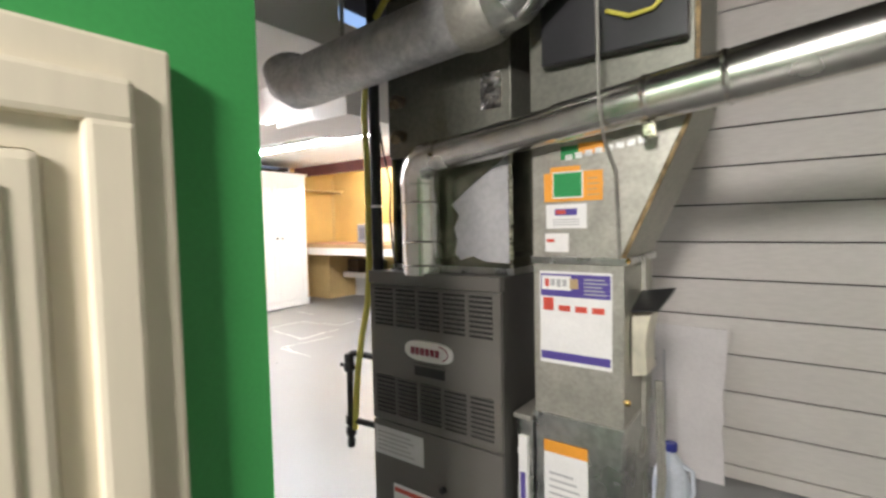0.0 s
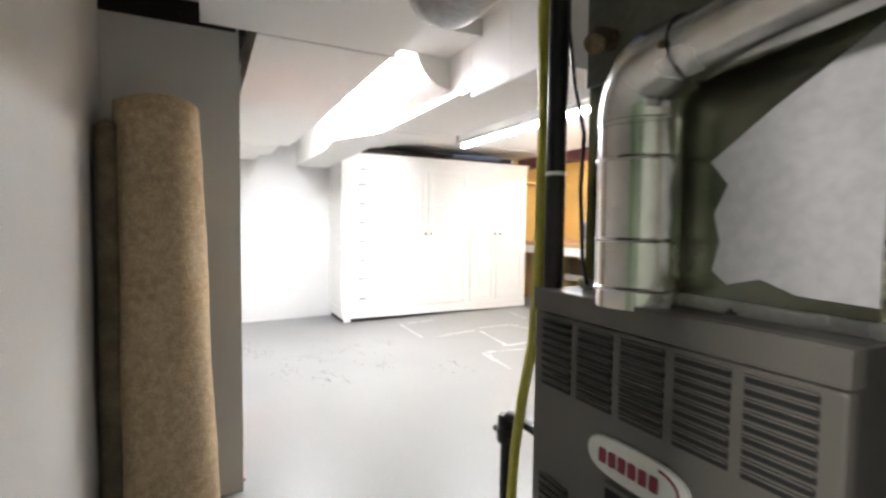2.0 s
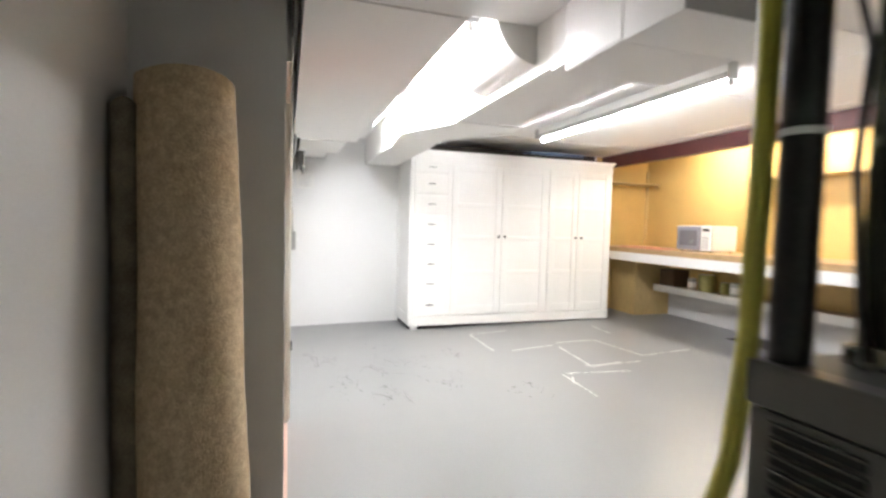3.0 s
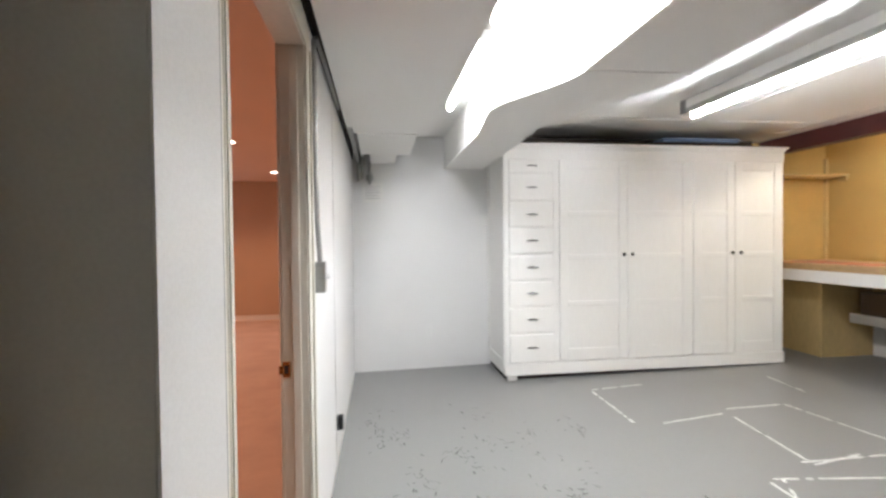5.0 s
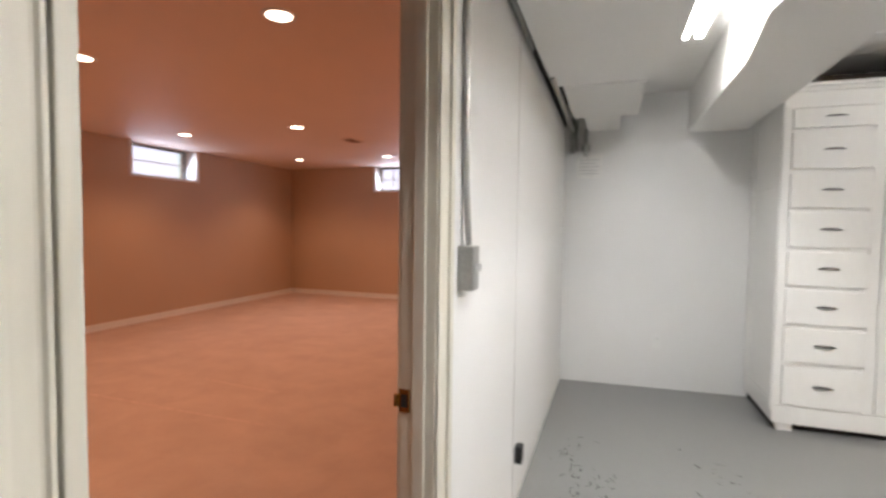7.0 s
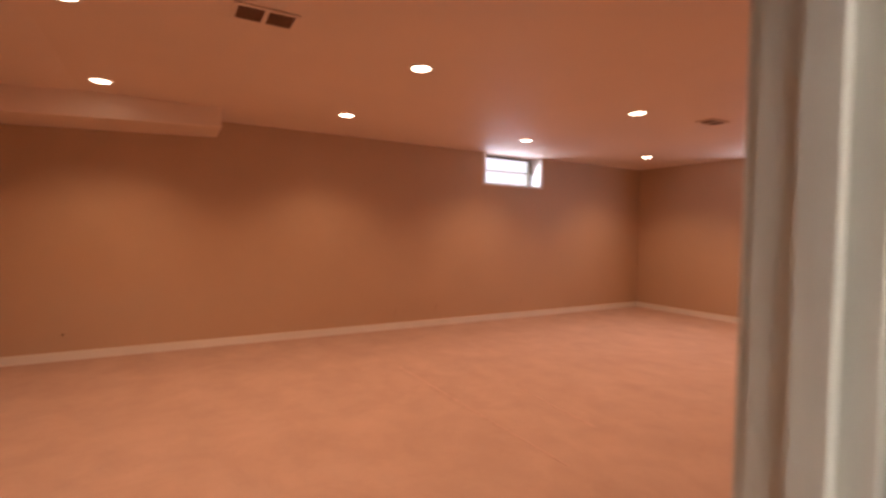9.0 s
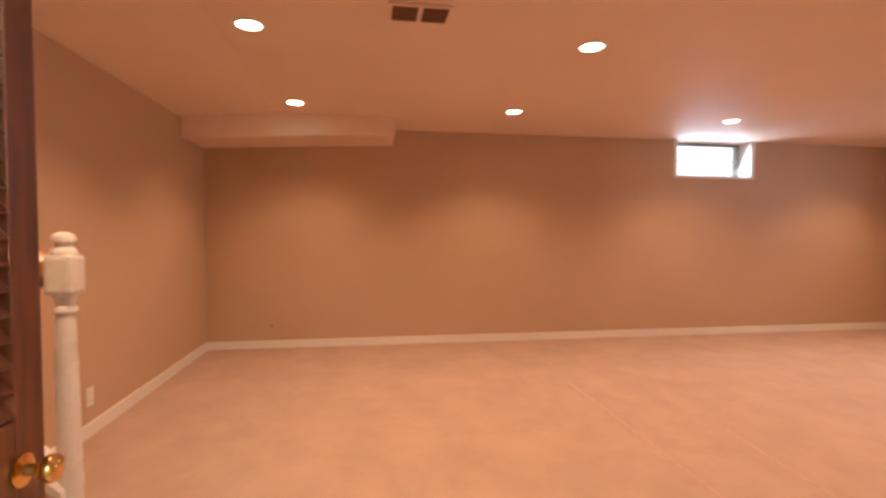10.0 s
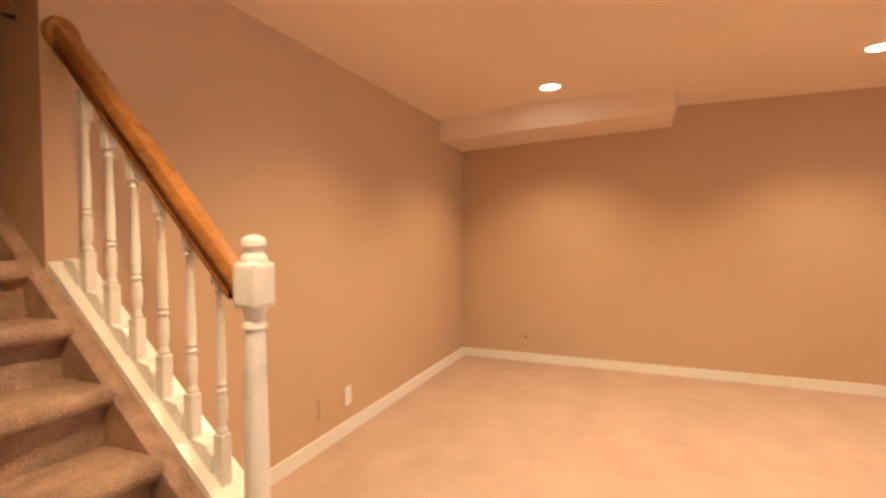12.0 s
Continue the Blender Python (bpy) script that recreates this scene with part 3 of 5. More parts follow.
def stairs():
    s = thing("staircase", "staircase carpeted in brown with a white side board", "stairs")
    for i in range(N):
        x0, z1 = SX + i * RUN, 0.022 + (i + 1) * RISE
        b = bmesh.new()
        zb = z1 - RISE
        prof = [(x0 + 0.012, zb - 0.02), (x0 + 0.012, zb + 0.03), (x0 + 0.014, z1 - 0.085), (x0 + 0.004, z1 - 0.062)]
        prof += [(x0 + 0.010 - 0.036 * math.sin(a), z1 - 0.032 - 0.032 * math.cos(a)) for a in (math.pi * k / 8 for k in range(1, 8))]
        prof += [(x0 + 0.03, z1), (x0 + 0.09, z1 - 0.003), (x0 + RUN + 0.02, z1 - 0.004), (x0 + RUN + 0.02, zb - 0.02)]
        rows = []
        for j in range(31):
            y = SY0 + 0.05 + (SY1 - 0.052 - SY0) * j / 30
            rows.append([b.verts.new((x + 0.011 * noise.noise((x * 9, y * 13, z * 9 + i)), y, z + 0.006 * noise.noise((x * 11 + 5, y * 17, z * 8)))) for x, z in prof])
        for p, q in zip(rows, rows[1:]):
            for k in range(len(prof)):
                b.faces.new((p[k], p[(k + 1) % len(prof)], q[(k + 1) % len(prof)], q[k]))
        b.faces.new(rows[0])
        b.faces.new(rows[-1][::-1])
        part("step", b, STAIR_CARPET, s, "", True)
    # carpeted skirt beside the steps, up to the cap board
    k = bmesh.new()
    o = [(-2.10, 0.013), (-2.10, CAPZ - 2.10 * SLOPE), (0.10, CAPZ + 0.10 * SLOPE), (0.10, CAPZ + 0.10 * SLOPE - 0.45), (-1.6, 0.013)]
    lo = [k.verts.new((x, SY0 - 0.002, z)) for x, z in o]
    hi = [k.verts.new((x, SY0 + 0.06, z)) for x, z in o]
    k.faces.new(lo)
    k.faces.new(hi[::-1])
    for j in range(5):
        k.faces.new((lo[j], hi[j], hi[(j + 1) % 5], lo[(j + 1) % 5]))
    part("skirt_carpet", k, STAIR_CARPET, s)
    # white cap board under the balusters
    k = bmesh.new()
    xa, xb = -2.06, XE
    za, zb = CAPZ + xa * SLOPE, CAPZ + xb * SLOPE
    for (y0, y1, u0, u1) in ((SY0 - 0.115, SY0 + 0.004, -0.012, 0.028), (SY0 - 0.10, SY0 - 0.004, -0.60, -0.012)):
        vs = [k.verts.new((x, y, max(0.013, z + u))) for x, z in ((xa, za), (xb, zb)) for y in (y0, y1) for u in (u0, u1)]
        for q in ((0, 1, 3, 2), (4, 6, 7, 5), (0, 4, 5, 1), (2, 3, 7, 6), (0, 2, 6, 4), (1, 5, 7, 3)):
            k.faces.new([vs[j] for j in q])
    part("side_board", k, BALUSTER, s, "white painted cap board")
    for i in range(6):
        x = -1.935 + 0.1095 * i
        zc = za + 0.028 + (x - xa) * SLOPE
        f = bmesh.new()
        v = [f.verts.new((x + dx, y, zc + dz)) for y in (SY0 - 0.085, SY0 - 0.03) for dx, dz in ((0.019, 0.019 * SLOPE - 0.002), (0.1095 - 0.019, (0.1095 - 0.019) * SLOPE - 0.002), (0.1095 - 0.020, 0.1095 * SLOPE + 0.006), (0.040, 0.1095 * SLOPE - 0.004), (0.021, 0.1095 * SLOPE - 0.030))]
        f.faces.new(v[:5])
        f.faces.new(v[5:][::-1])
        for j in range(5):
            f.faces.new((v[j], v[5 + j], v[5 + (j + 1) % 5], v[(j + 1) % 5]))
        part("fillet", f, BALUSTER, s)
    return s


stairs()
NX, NY = -2.055, 0.20


def square_to(bm, x, y, h, z0, z1, bev):
    box(bm, x - h, x + h, y - h, y + h, z0, z1, bev)


def newel():
    t = thing("newel_post", "white turned newel post at the foot of the stairs", "newel post")
    b = bmesh.new()
    square_to(b, NX, NY, 0.037, 0.014, 0.30, 0.006)
    part("base_block", b, BALUSTER, t)
    m = Matrix.Translation((NX, NY, 0))
    part("shaft", lathe(bmesh.new(), [(0.044, 0.295), (0.046, 0.31), (0.040, 0.322), (0.044, 0.332), (0.040, 0.345), (0.038, 0.40), (0.040, 0.50), (0.037, 0.70), (0.031, 0.98), (0.029, 1.008), (0.037, 1.015), (0.037, 1.025), (0.029, 1.033), (0.031, 1.048), (0.042, 1.074), (0.044, 1.088)], 24, m @ Matrix.Diagonal((0.84, 0.84, 1, 1))), BALUSTER, t, "", True)
    b = bmesh.new()
    square_to(b, NX, NY, 0.0385, 1.066, 1.185, 0.013)
    part("cap_block", b, BALUSTER, t)
    part("finial", lathe(bmesh.new(), [(0.040, 1.180), (0.041, 1.192), (0.036, 1.203), (0.028, 1.208), (0.028, 1.220), (0.037, 1.225), (0.038, 1.236), (0.033, 1.246), (0.016, 1.253), (0.002, 1.255)], 24, m @ Matrix.Diagonal((0.84, 0.84, 1, 1))), BALUSTER, t, "", True)
    return t


newel()


def baluster():
    t = thing("baluster", "white turned wooden baluster", "baluster", group="balusters of the staircase")
    b = bmesh.new()
    square_to(b, 0, 0, 0.0185, -0.06, 0.185, 0.006)
    part("base_block", b, BALUSTER, t)
    part("shaft", lathe(bmesh.new(), [(0.012, 0.178), (0.017, 0.192), (0.018, 0.200), (0.012, 0.210), (0.012, 0.222), (0.0165, 0.255), (0.0170, 0.320), (0.0125, 0.345), (0.0125, 0.352), (0.0175, 0.360), (0.0125, 0.368), (0.0125, 0.378), (0.0165, 0.386), (0.0125, 0.394), (0.0150, 0.430), (0.0150, 0.470), (0.0115, 0.60), (0.0105, 0.745), (0.0165, 0.753), (0.0165, 0.763), (0.0115, 0.771), (0.0150, 0.795)], 16), BALUSTER, t, "", True)
    b = bmesh.new()
    square_to(b, 0, 0, 0.0185, 0.785, 0.93, 0.006)
    part("top_block", b, BALUSTER, t)
    return t


bal0 = baluster()
for i in range(6):
    x = -1.935 + 0.1095 * i
    m = pose(x, NY, CAPZ + x * SLOPE + 0.03) @ Matrix.Diagonal((0.9, 0.9, 0.67, 1))
    if i == 0:
        bal0.matrix_basis = m
    else:
        copy_thing(bal0, pose(*m.translation))


def handrail():
    t = thing("handrail", "varnished oak handrail rising from the newel", "handrail")
    b = bmesh.new()
    prof = [(-0.020, -0.030), (0.020, -0.030), (0.022, -0.012), (0.032, -0.006), (0.033, 0.010), (0.024, 0.026), (0.0, 0.032), (-0.024, 0.026), (-0.033, 0.010), (-0.032, -0.006), (-0.022, -0.012)]
    xa, xb = NX + 0.03, XE - 0.002
    za, zb = 1.115, 1.115 + (xb - xa) * 1.05
    lo = [b.verts.new((xa, NY + y, za + z * 1.3)) for y, z in prof]
    hi = [b.verts.new((xb, NY + y, zb + z * 1.3)) for y, z in prof]
    for i in range(len(prof)):
        j = (i + 1) % len(prof)
        b.faces.new((lo[i], lo[j], hi[j], hi[i]))
    b.faces.new(lo[::-1])
    b.faces.new(hi)
    part("rail", b, OAK, t, "", True)
    b = bmesh.new()
    for y0, y1, u0, u1 in ((-0.022, 0.022, -0.066, -0.041), (-0.027, 0.027, -0.058, -0.050)):
        v = [b.verts.new((x, NY + y, z + u)) for x, z in ((xa + 0.035, za + 0.037), (xb, zb)) for y in (y0, y1) for u in (u0, u1)]
        for q in ((0, 1, 3, 2), (4, 6, 7, 5), (0, 4, 5, 1), (2, 3, 7, 6), (0, 2, 6, 4), (1, 5, 7, 3)):
            b.faces.new([v[j] for j in q])
    part("fillet_strip", b, RAIL_UNDER, t, "darker oak strip below the rail")
    part("rosette", lathe(bmesh.new(), [(0.055, 0), (0.055, 0.012), (0.048, 0.02), (0.002, 0.021)], 24, Matrix.Translation((XE + 0.001, NY, zb - 0.01)) @ Matrix.Rotation(radians(-90), 4, "Y")), OAK, t, "", True)
    return t


handrail()
t = thing("wall_handrail", "dark stained wooden handrail end on the stair wall", "handrail")
b = bmesh.new()
tube(b, [(XE + 0.04, 0.33, 1.93), (XE + 0.20, 0.33, 2.085), (-0.2, 0.33, 2.97)], 0.024, 14)
part("rail", b, RAIL_UNDER, t, "", True)
for x, z in ((XE + 0.12, 1.985), (-0.5, 2.655)):
    b = bmesh.new()
    tube(b, [(x, 0.262, z - 0.05), (x, 0.30, z - 0.05), (x, 0.33, z - 0.01)], 0.008, 8)
    part("bracket", b, BRONZE, t, "", True)


def outlet(name, label, m, material, dark=DARK_PLASTIC, w=0.07, h=0.114):
    t = thing(name, label, "outlet")
    t.matrix_world = m
    part("plate", bx(-w / 2, w / 2, 0.0, 0.006, -h / 2, h / 2, 0.002), material, t)
    for z in (-0.02, 0.02):
        part("socket", bx(-0.016, 0.016, 0.006, 0.0075, z - 0.013, z + 0.013, 0.0006), material, t)
        for x in (-0.006, 0.006):
            part("slot", bx(x - 0.001, x + 0.001, 0.0073, 0.008, z - 0.004, z + 0.005), dark, t)
    return t


outlet("wall_outlet", "white double wall outlet near the baseboard", pose(XE - 0.001, -1.36, 0.25, 0, 0, 90), PLASTIC)
for x, z in ((-5.28, 0.25), (-5.85, 0.26), (-7.27, 0.255)):
    outlet("wall_outlet", "tan wall outlet painted over like the wall", pose(x, YS + 0.001, z), TAN_WALL, TAN_WALL)
t = thing("cable_stub", "small cable plate with a short dark plug", "cable plate", at=(-1.935, YS + 0.001, 0.26))
part("plate", bx(-0.02, 0.02, 0, 0.006, -0.03, 0.03, 0.002), TAN_WALL, t)
part("plug", bx(-0.007, 0.007, 0.006, 0.03, -0.014, 0.004, 0.002), BRONZE, t)
outlet("wall_outlet", "tan blank plate painted over like the wall", pose(XE - 0.001, -1.10, 0.26, 0, 0, 90), TAN_WALL, TAN_WALL)

# ---- workshop ceiling, ducts and lamps ----
def soffit():
    s = thing("duct_soffit", "white painted duct soffit along the door wall, stepping narrower", "duct")
    part("panel", bx(-1.86, -0.75, 1.70, 2.56, 2.155, CW + 0.1, 0.003), CEIL_WHITE, s)
    part("panel", bx(-4.75, -1.862, 1.925, 2.56, 2.15, CW, 0.003), CEIL_WHITE, s)
    part("panel", bx(-5.10, -4.752, 1.925, 2.55, 2.156, CW, 0.003), CEIL_WHITE, s)
    part("reducer", bx(-5.96, -5.102, 1.99, 2.45, 2.15, CW, 0.003), CEIL_WHITE, s)
    part("reducer", bx(XF, -5.962, 2.07, 2.33, 2.15, CW, 0.003), CEIL_WHITE, s)
    return s


soffit()


def main_duct():
    s = thing("main_duct", "large white painted duct with a sideways jog", "duct")
    west = [(XF, 2.855), (-4.80, 2.862), (-4.80, 3.262), (XF, 3.275)]
    part("straight", prism(bmesh.new(), west, 2.10, CW), CEIL_WHITE, s)
    n = 14
    left, right = [], []
    for i in range(n + 1):
        u = i / n
        k = u * u * (3 - 2 * u)
        left.append((-4.18 + 0.72 * u, 2.80 + 0.28 * k))
        right.append((-4.55 + 1.10 * u, 3.25 + 0.345 * k))
    part("jog", prism(bmesh.new(), [(-4.797, 2.864)] + left + right[::-1] + [(-4.797, 3.26)], 2.098, CW), CEIL_WHITE, s)
    part("trunk", prism(bmesh.new(), [(-3.457, 3.082), (-2.12, 3.09), (-2.12, 3.60), (-3.447, 3.597)], 2.102, CW), CEIL_WHITE, s)
    part("trunk_end", bx(-1.985, -1.572, 3.078, 3.66, 2.040, CW + 0.1, 0.018), CEIL_WHITE, s)
    part("trunk_end", bx(-1.568, -1.27, 3.074, 3.664, 2.036, CW + 0.1, 0.006), CEIL_WHITE, s)
    part("transition", prism(bmesh.new(), [(-2.118, 3.09), (-1.99, 3.084), (-1.99, 3.65), (-2.118, 3.60)], 2.085, CW), CEIL_WHITE, s)
    part("branch", bx(-2.262, -1.86, 2.60, 3.076, 2.345, CW - 0.001, 0.004), CEIL_WHITE, s)
    q = bmesh.new()
    arc = [(3.084, 2.43)] + [(3.084 - 0.235 * math.cos(a), 2.43 - 0.27 * math.sin(a)) for a in (math.pi / 2 * i / 10 for i in range(11))]
    ends = [[q.verts.new((x, y, z)) for y, z in arc] for x in (-2.95, -2.265)]
    q.faces.new(ends[0])
    q.faces.new(ends[1][::-1])
    for i in range(len(arc)):
        k = (i + 1) % len(arc)
        q.faces.new((ends[0][i], ends[0][k], ends[1][k], ends[1][i]))
    part("takeoff", q, CEIL_WHITE, s, "rounded white branch take-off", True)
    return s


main_duct()


def strip_lamp(label, x0, x1, y, z, tubes, on, name="fluorescent_lamp", drop=False):
    t = thing(name, label, "lamp")
    b = bmesh.new()
    w = 0.045 + 0.03 * (tubes - 1)
    box(b, x0, x1, y - w, y + w, z + 0.035, CW - 0.004 if drop else z + 0.085, 0.004)
    part("housing", b, PLASTIC, t)
    if drop:
        part("side_rail", bx(x0, x1, y - w - 0.006, y - w, z + 0.030, z + 0.075, 0.002), STEEL_GREY, t, "grey metal side of the housing")
        part("end_cap", bx(x0 - 0.07, x0 - 0.001, y - w - 0.004, y + 0.02, z + 0.04, CW - 0.004, 0.004), STEEL_GREY, t, "grey metal end box")
    for i in range(tubes):
        yy = y + (i - (tubes - 1) / 2) * 0.07
        b = bmesh.new()
        tube(b, [(x0 + 0.03, yy, z + 0.012), (x1 - 0.03, yy, z + 0.012)], 0.018, 12)
        part("tube", b, on, t, "lit fluorescent tube", True)
        for x in (x0 + 0.01, x1 - 0.03):
            part("holder", bx(x, x + 0.02, yy - 0.016, yy + 0.016, z - 0.006, z + 0.034, 0.002), PLASTIC, t)
    return t


strip_lamp("lit two-tube fluorescent lamp between the ducts", -5.02, -3.80, 2.66, 2.325, 2, TUBE_ON)
strip_lamp("lit two-tube fluorescent lamp between the ducts", -3.57, -2.35, 2.72, 2.325, 2, TUBE_ON)
strip_lamp("lit single-tube fluorescent strip lamp on the ceiling", -4.93, -2.46, 4.63, 2.29, 1, TUBE_ON, drop=True)
strip_lamp("lit bench fluorescent lamp behind the maroon beam", -5.35, -2.9, 6.95, 2.353, 1, BENCH_ON)
setting("beam", bx(XF, -0.6, 6.60, 6.72, 2.265, CW - 0.002, 0.004), MAROON, "maroon painted steel beam above the bench", "beam")
c = bmesh.new()
for y in (3.95, 5.20, 6.40):
    box(c, -6.0, -1.2, y - 0.025, y + 0.025, CW - 0.006, CW - 0.001)
for x in (-5.55, -3.1, -1.9):
    box(c, x - 0.02, x + 0.02, 3.62, 6.6, CW - 0.008, CW - 0.0015)
setting("ceiling_battens", c, CEIL_WHITE, "white battens over the ceiling panel joints", "trim")

# room lamp in the entrance space
t = thing("ceiling_lamp", "plain ceiling lamp, lit, in the entrance space", "ceiling lamp", at=(1.15, -0.85, 2.62))
part("base", lathe(bmesh.new(), [(0.09, 0), (0.09, -0.03), (0.02, -0.032)], 20), PLASTIC, t, "", True)
part("globe", lathe(bmesh.new(), [(0.03, -0.03), (0.09, -0.06), (0.11, -0.12), (0.08, -0.18), (0.01, -0.20)], 20), glow("lit_globe", (1.0, 0.93, 0.82), 6.0), t, "", True)
area_lamp("ceiling_lamp_light", look((1.15, -0.85, 2.38), (0.7, 1.6, 0.6)), 0.4, 0.4, ROOM_LAMP, (1.0, 0.95, 0.87))

# raised seams in the carpet
SEAMS = [(-4.58, -1.9, -4.60, 0.2), (-5.18, -0.9, -5.12, -0.1)]
for n, (xa, ya, xb, yb) in enumerate(SEAMS):
    b = bmesh.new()
    d = Vector((xb - xa, yb - ya, 0)).normalized()
    s = Vector((-d.y, d.x, 0)) * 0.012
    k = 24
    rows = []
    for i in range(k + 1):
        u = i / k
        p = Vector((xa + (xb - xa) * u, ya + (yb - ya) * u, 0.0142)) + s * 0.4 * math.sin(7 * u + n)
        rows.append([b.verts.new(p - s), b.verts.new(p - s * 0.3 + Vector((0, 0, 0.0035))), b.verts.new(p + s * 0.3 + Vector((0, 0, 0.0035))), b.verts.new(p + s)])
    for p, q in zip(rows, rows[1:]):
        for j in range(3):
            b.faces.new((p[j], p[j + 1], q[j + 1], q[j]))
    solid("carpet_seam", b, CARPET_SEAM, "faint raised seam in the salmon carpet", "seam", kind="structure", smooth=True)

# ---- built-in cabinet ----
CX, CY0, CY1, CH, CT = -5.83, 3.329, 6.3, 2.20, 2.111


def cup_pull(parent, y, z):
    b = bmesh.new()
    n = 10
    ring = []
    for i in range(n + 1):
        a = math.pi * i / n
        ring.append([b.verts.new((CX + 0.020 + d, y + 0.058 * math.cos(a) * s, z - 0.004 + 0.013 * math.sin(a) * s)) for d, s in ((0, 1.0), (0.012, 0.95), (0.020, 0.55), (0.022, 0.0))])
    for p, q in zip(ring, ring[1:]):
        for j in range(3):
            b.faces.new((p[j], q[j], q[j + 1], p[j + 1]))
    part("pull", b, PULL, parent, "dark metal cup pull", True)


def panel_door(t, y0, y1, z0, z1, knob):
    """A door with stiles, rails and recessed panels."""
    f = CX + 0.020
    st, r = 0.085, 0.08
    d = part("door", bx(CX - 0.004, CX + 0.008, y0 + 0.004, y1 - 0.004, z0 + 0.004, z1 - 0.004), CAB_WHITE, t)
    part("stile", bx(CX + 0.008, f, y0, y0 + st, z0, z1, 0.005), CAB_WHITE, d)
    part("stile", bx(CX + 0.008, f, y1 - st, y1, z0, z1, 0.005), CAB_WHITE, d)
    for z, h in zip((z0, 0.68, 1.133, 1.552, z1 - r), (r + 0.03, 0.05, 0.05, 0.05, r)):
        part("rail", bx(CX + 0.008, f - 0.001, y0 + st, y1 - st, z, z + h, 0.005), CAB_WHITE, d)
    if knob is not None:
        k = bmesh.new()
        lathe(k, [(0.008, 0), (0.008, 0.012), (0.017, 0.018), (0.019, 0.026), (0.013, 0.034), (0.002, 0.036)], 18, Matrix.Translation((f, knob, 1.178)) @ Matrix.Rotation(radians(90), 4, "Y"))
        part("knob", k, PULL, d, "dark metal knob", True)


def cabinet():
    t = thing("built_in_cabinet", "white painted built-in cabinet with drawers and panelled doors", "cabinet")
    part("body", bx(XF + 0.005, CX, CY0, CY1, 0.03, CH, 0.003), CAB_WHITE, t)
    # White cabinet's plinth is coloured near black for the shadow under the base rail.
    part("plinth", bx(XF + 0.005, CX - 0.035, CY0 + 0.02, CY1 - 0.06, -0.06, 0.06), DARK, t)
    part("base_rail", bx(CX, CX + 0.022, CY0, CY1, 0.030, 0.145, 0.003), CAB_WHITE, t)
    for y in (CY0 + 0.03, CY1 - 0.12):
        part("foot", bx(CX - 0.07, CX + 0.004, y, y + 0.09, -0.06, 0.03, 0.003), CAB_WHITE, t)
    part("cornice", bx(XF + 0.005, CX + 0.022, CY0 - 0.004, CY1 + 0.01, CH, CH + 0.0275, 0.004), CAB_WHITE, t)
    part("cornice", bx(XF + 0.005, CX + 0.045, CY0 - 0.012, CY1 + 0.025, CH + 0.028, CH + 0.05, 0.005), CAB_WHITE, t)
    part("frieze", bx(CX - 0.002, CX + 0.012, CY0 + 0.001, CY1 - 0.001, CT - 0.014, CH - 0.001, 0.002), CAB_WHITE, t)
    s = bmesh.new()
    for y0, y1, z0, z1 in ((CY0, CY0 + 0.012, 0.10, CH),):
        for x0, x1 in ((XF + 0.005, XF + 0.075), (CX - 0.07, CX)):
            box(s, x0, x1, CY0 - 0.008, CY0, z0, z1)
        for z in (0.10, 1.10, 1.60, CH - 0.08):
            box(s, XF + 0.075, CX - 0.07, CY0 - 0.007, CY0, z, z + 0.07)
    part("end_panel", s, CAB_WHITE, t)
    part("face_stile", bx(CX, CX + 0.012, CY0, CY0 + 0.040, 0.105, CT - 0.016, 0.002), CAB_WHITE, t)
    part("face_stile", bx(CX, CX + 0.012, 3.814, 3.871, 0.105, CT - 0.016, 0.002), CAB_WHITE, t)
    part("face_stile", bx(CX, CX + 0.012, 5.249, 5.278, 0.105, CT - 0.016, 0.002), CAB_WHITE, t)
    zs = [(0.157, 0.418), (0.446, 0.67), (0.699, 0.923), (0.952, 1.171), (1.203, 1.429), (1.456, 1.679), (1.707, 1.94), (1.968, 2.093)]
    for z0, z1 in zs:
        d = part("drawer_front", bx(CX, CX + 0.020, CY0 + 0.048, 3.811, z0, z1, 0.003), CAB_WHITE, t)
        cup_pull(d, (CY0 + 3.838) / 2 + 0.02, (z0 + z1) / 2 + 0.005)
    for y0, y1, k in ((3.876, 4.57, 4.527), (4.575, 5.246, 4.613), (5.281, 5.734, 5.697), (5.739, CY1 - 0.035, 5.789)):
        panel_door(t, y0, y1, 0.159, CT - 0.02, k)
    return t


cabinet()
# Planks piled high so their dark colour also stands for the gap's shadow.
STACK = ((-6.47, -6.16, 3.40, 6.24, 0.0505, 0.085), (-6.46, -6.18, 3.44, 6.10, 0.0855, 0.125), (-6.47, -6.15, 3.42, 6.22, 0.1255, 0.183), (-6.14, -5.90, 3.46, 6.26, 0.0505, 0.078), (-6.13, -5.96, 3.60, 6.02, 0.0785, 0.112))
for x0, x1, y0, y1, za, zb in STACK:
    solid("stored_plank", bx(x0, x1, y0, y1, CH + za, CH + zb, 0.003), PLANK, "dark brown plank on the cabinet, also standing for the gap's shade", "plank", group="planks on the cabinet")
solid("blue_box", bx(-6.18, -5.90, 5.02, 5.86, CH + 0.112, CH + 0.150, 0.004), BLUE_BOX, "flat blue box lying on the stored planks", "box")

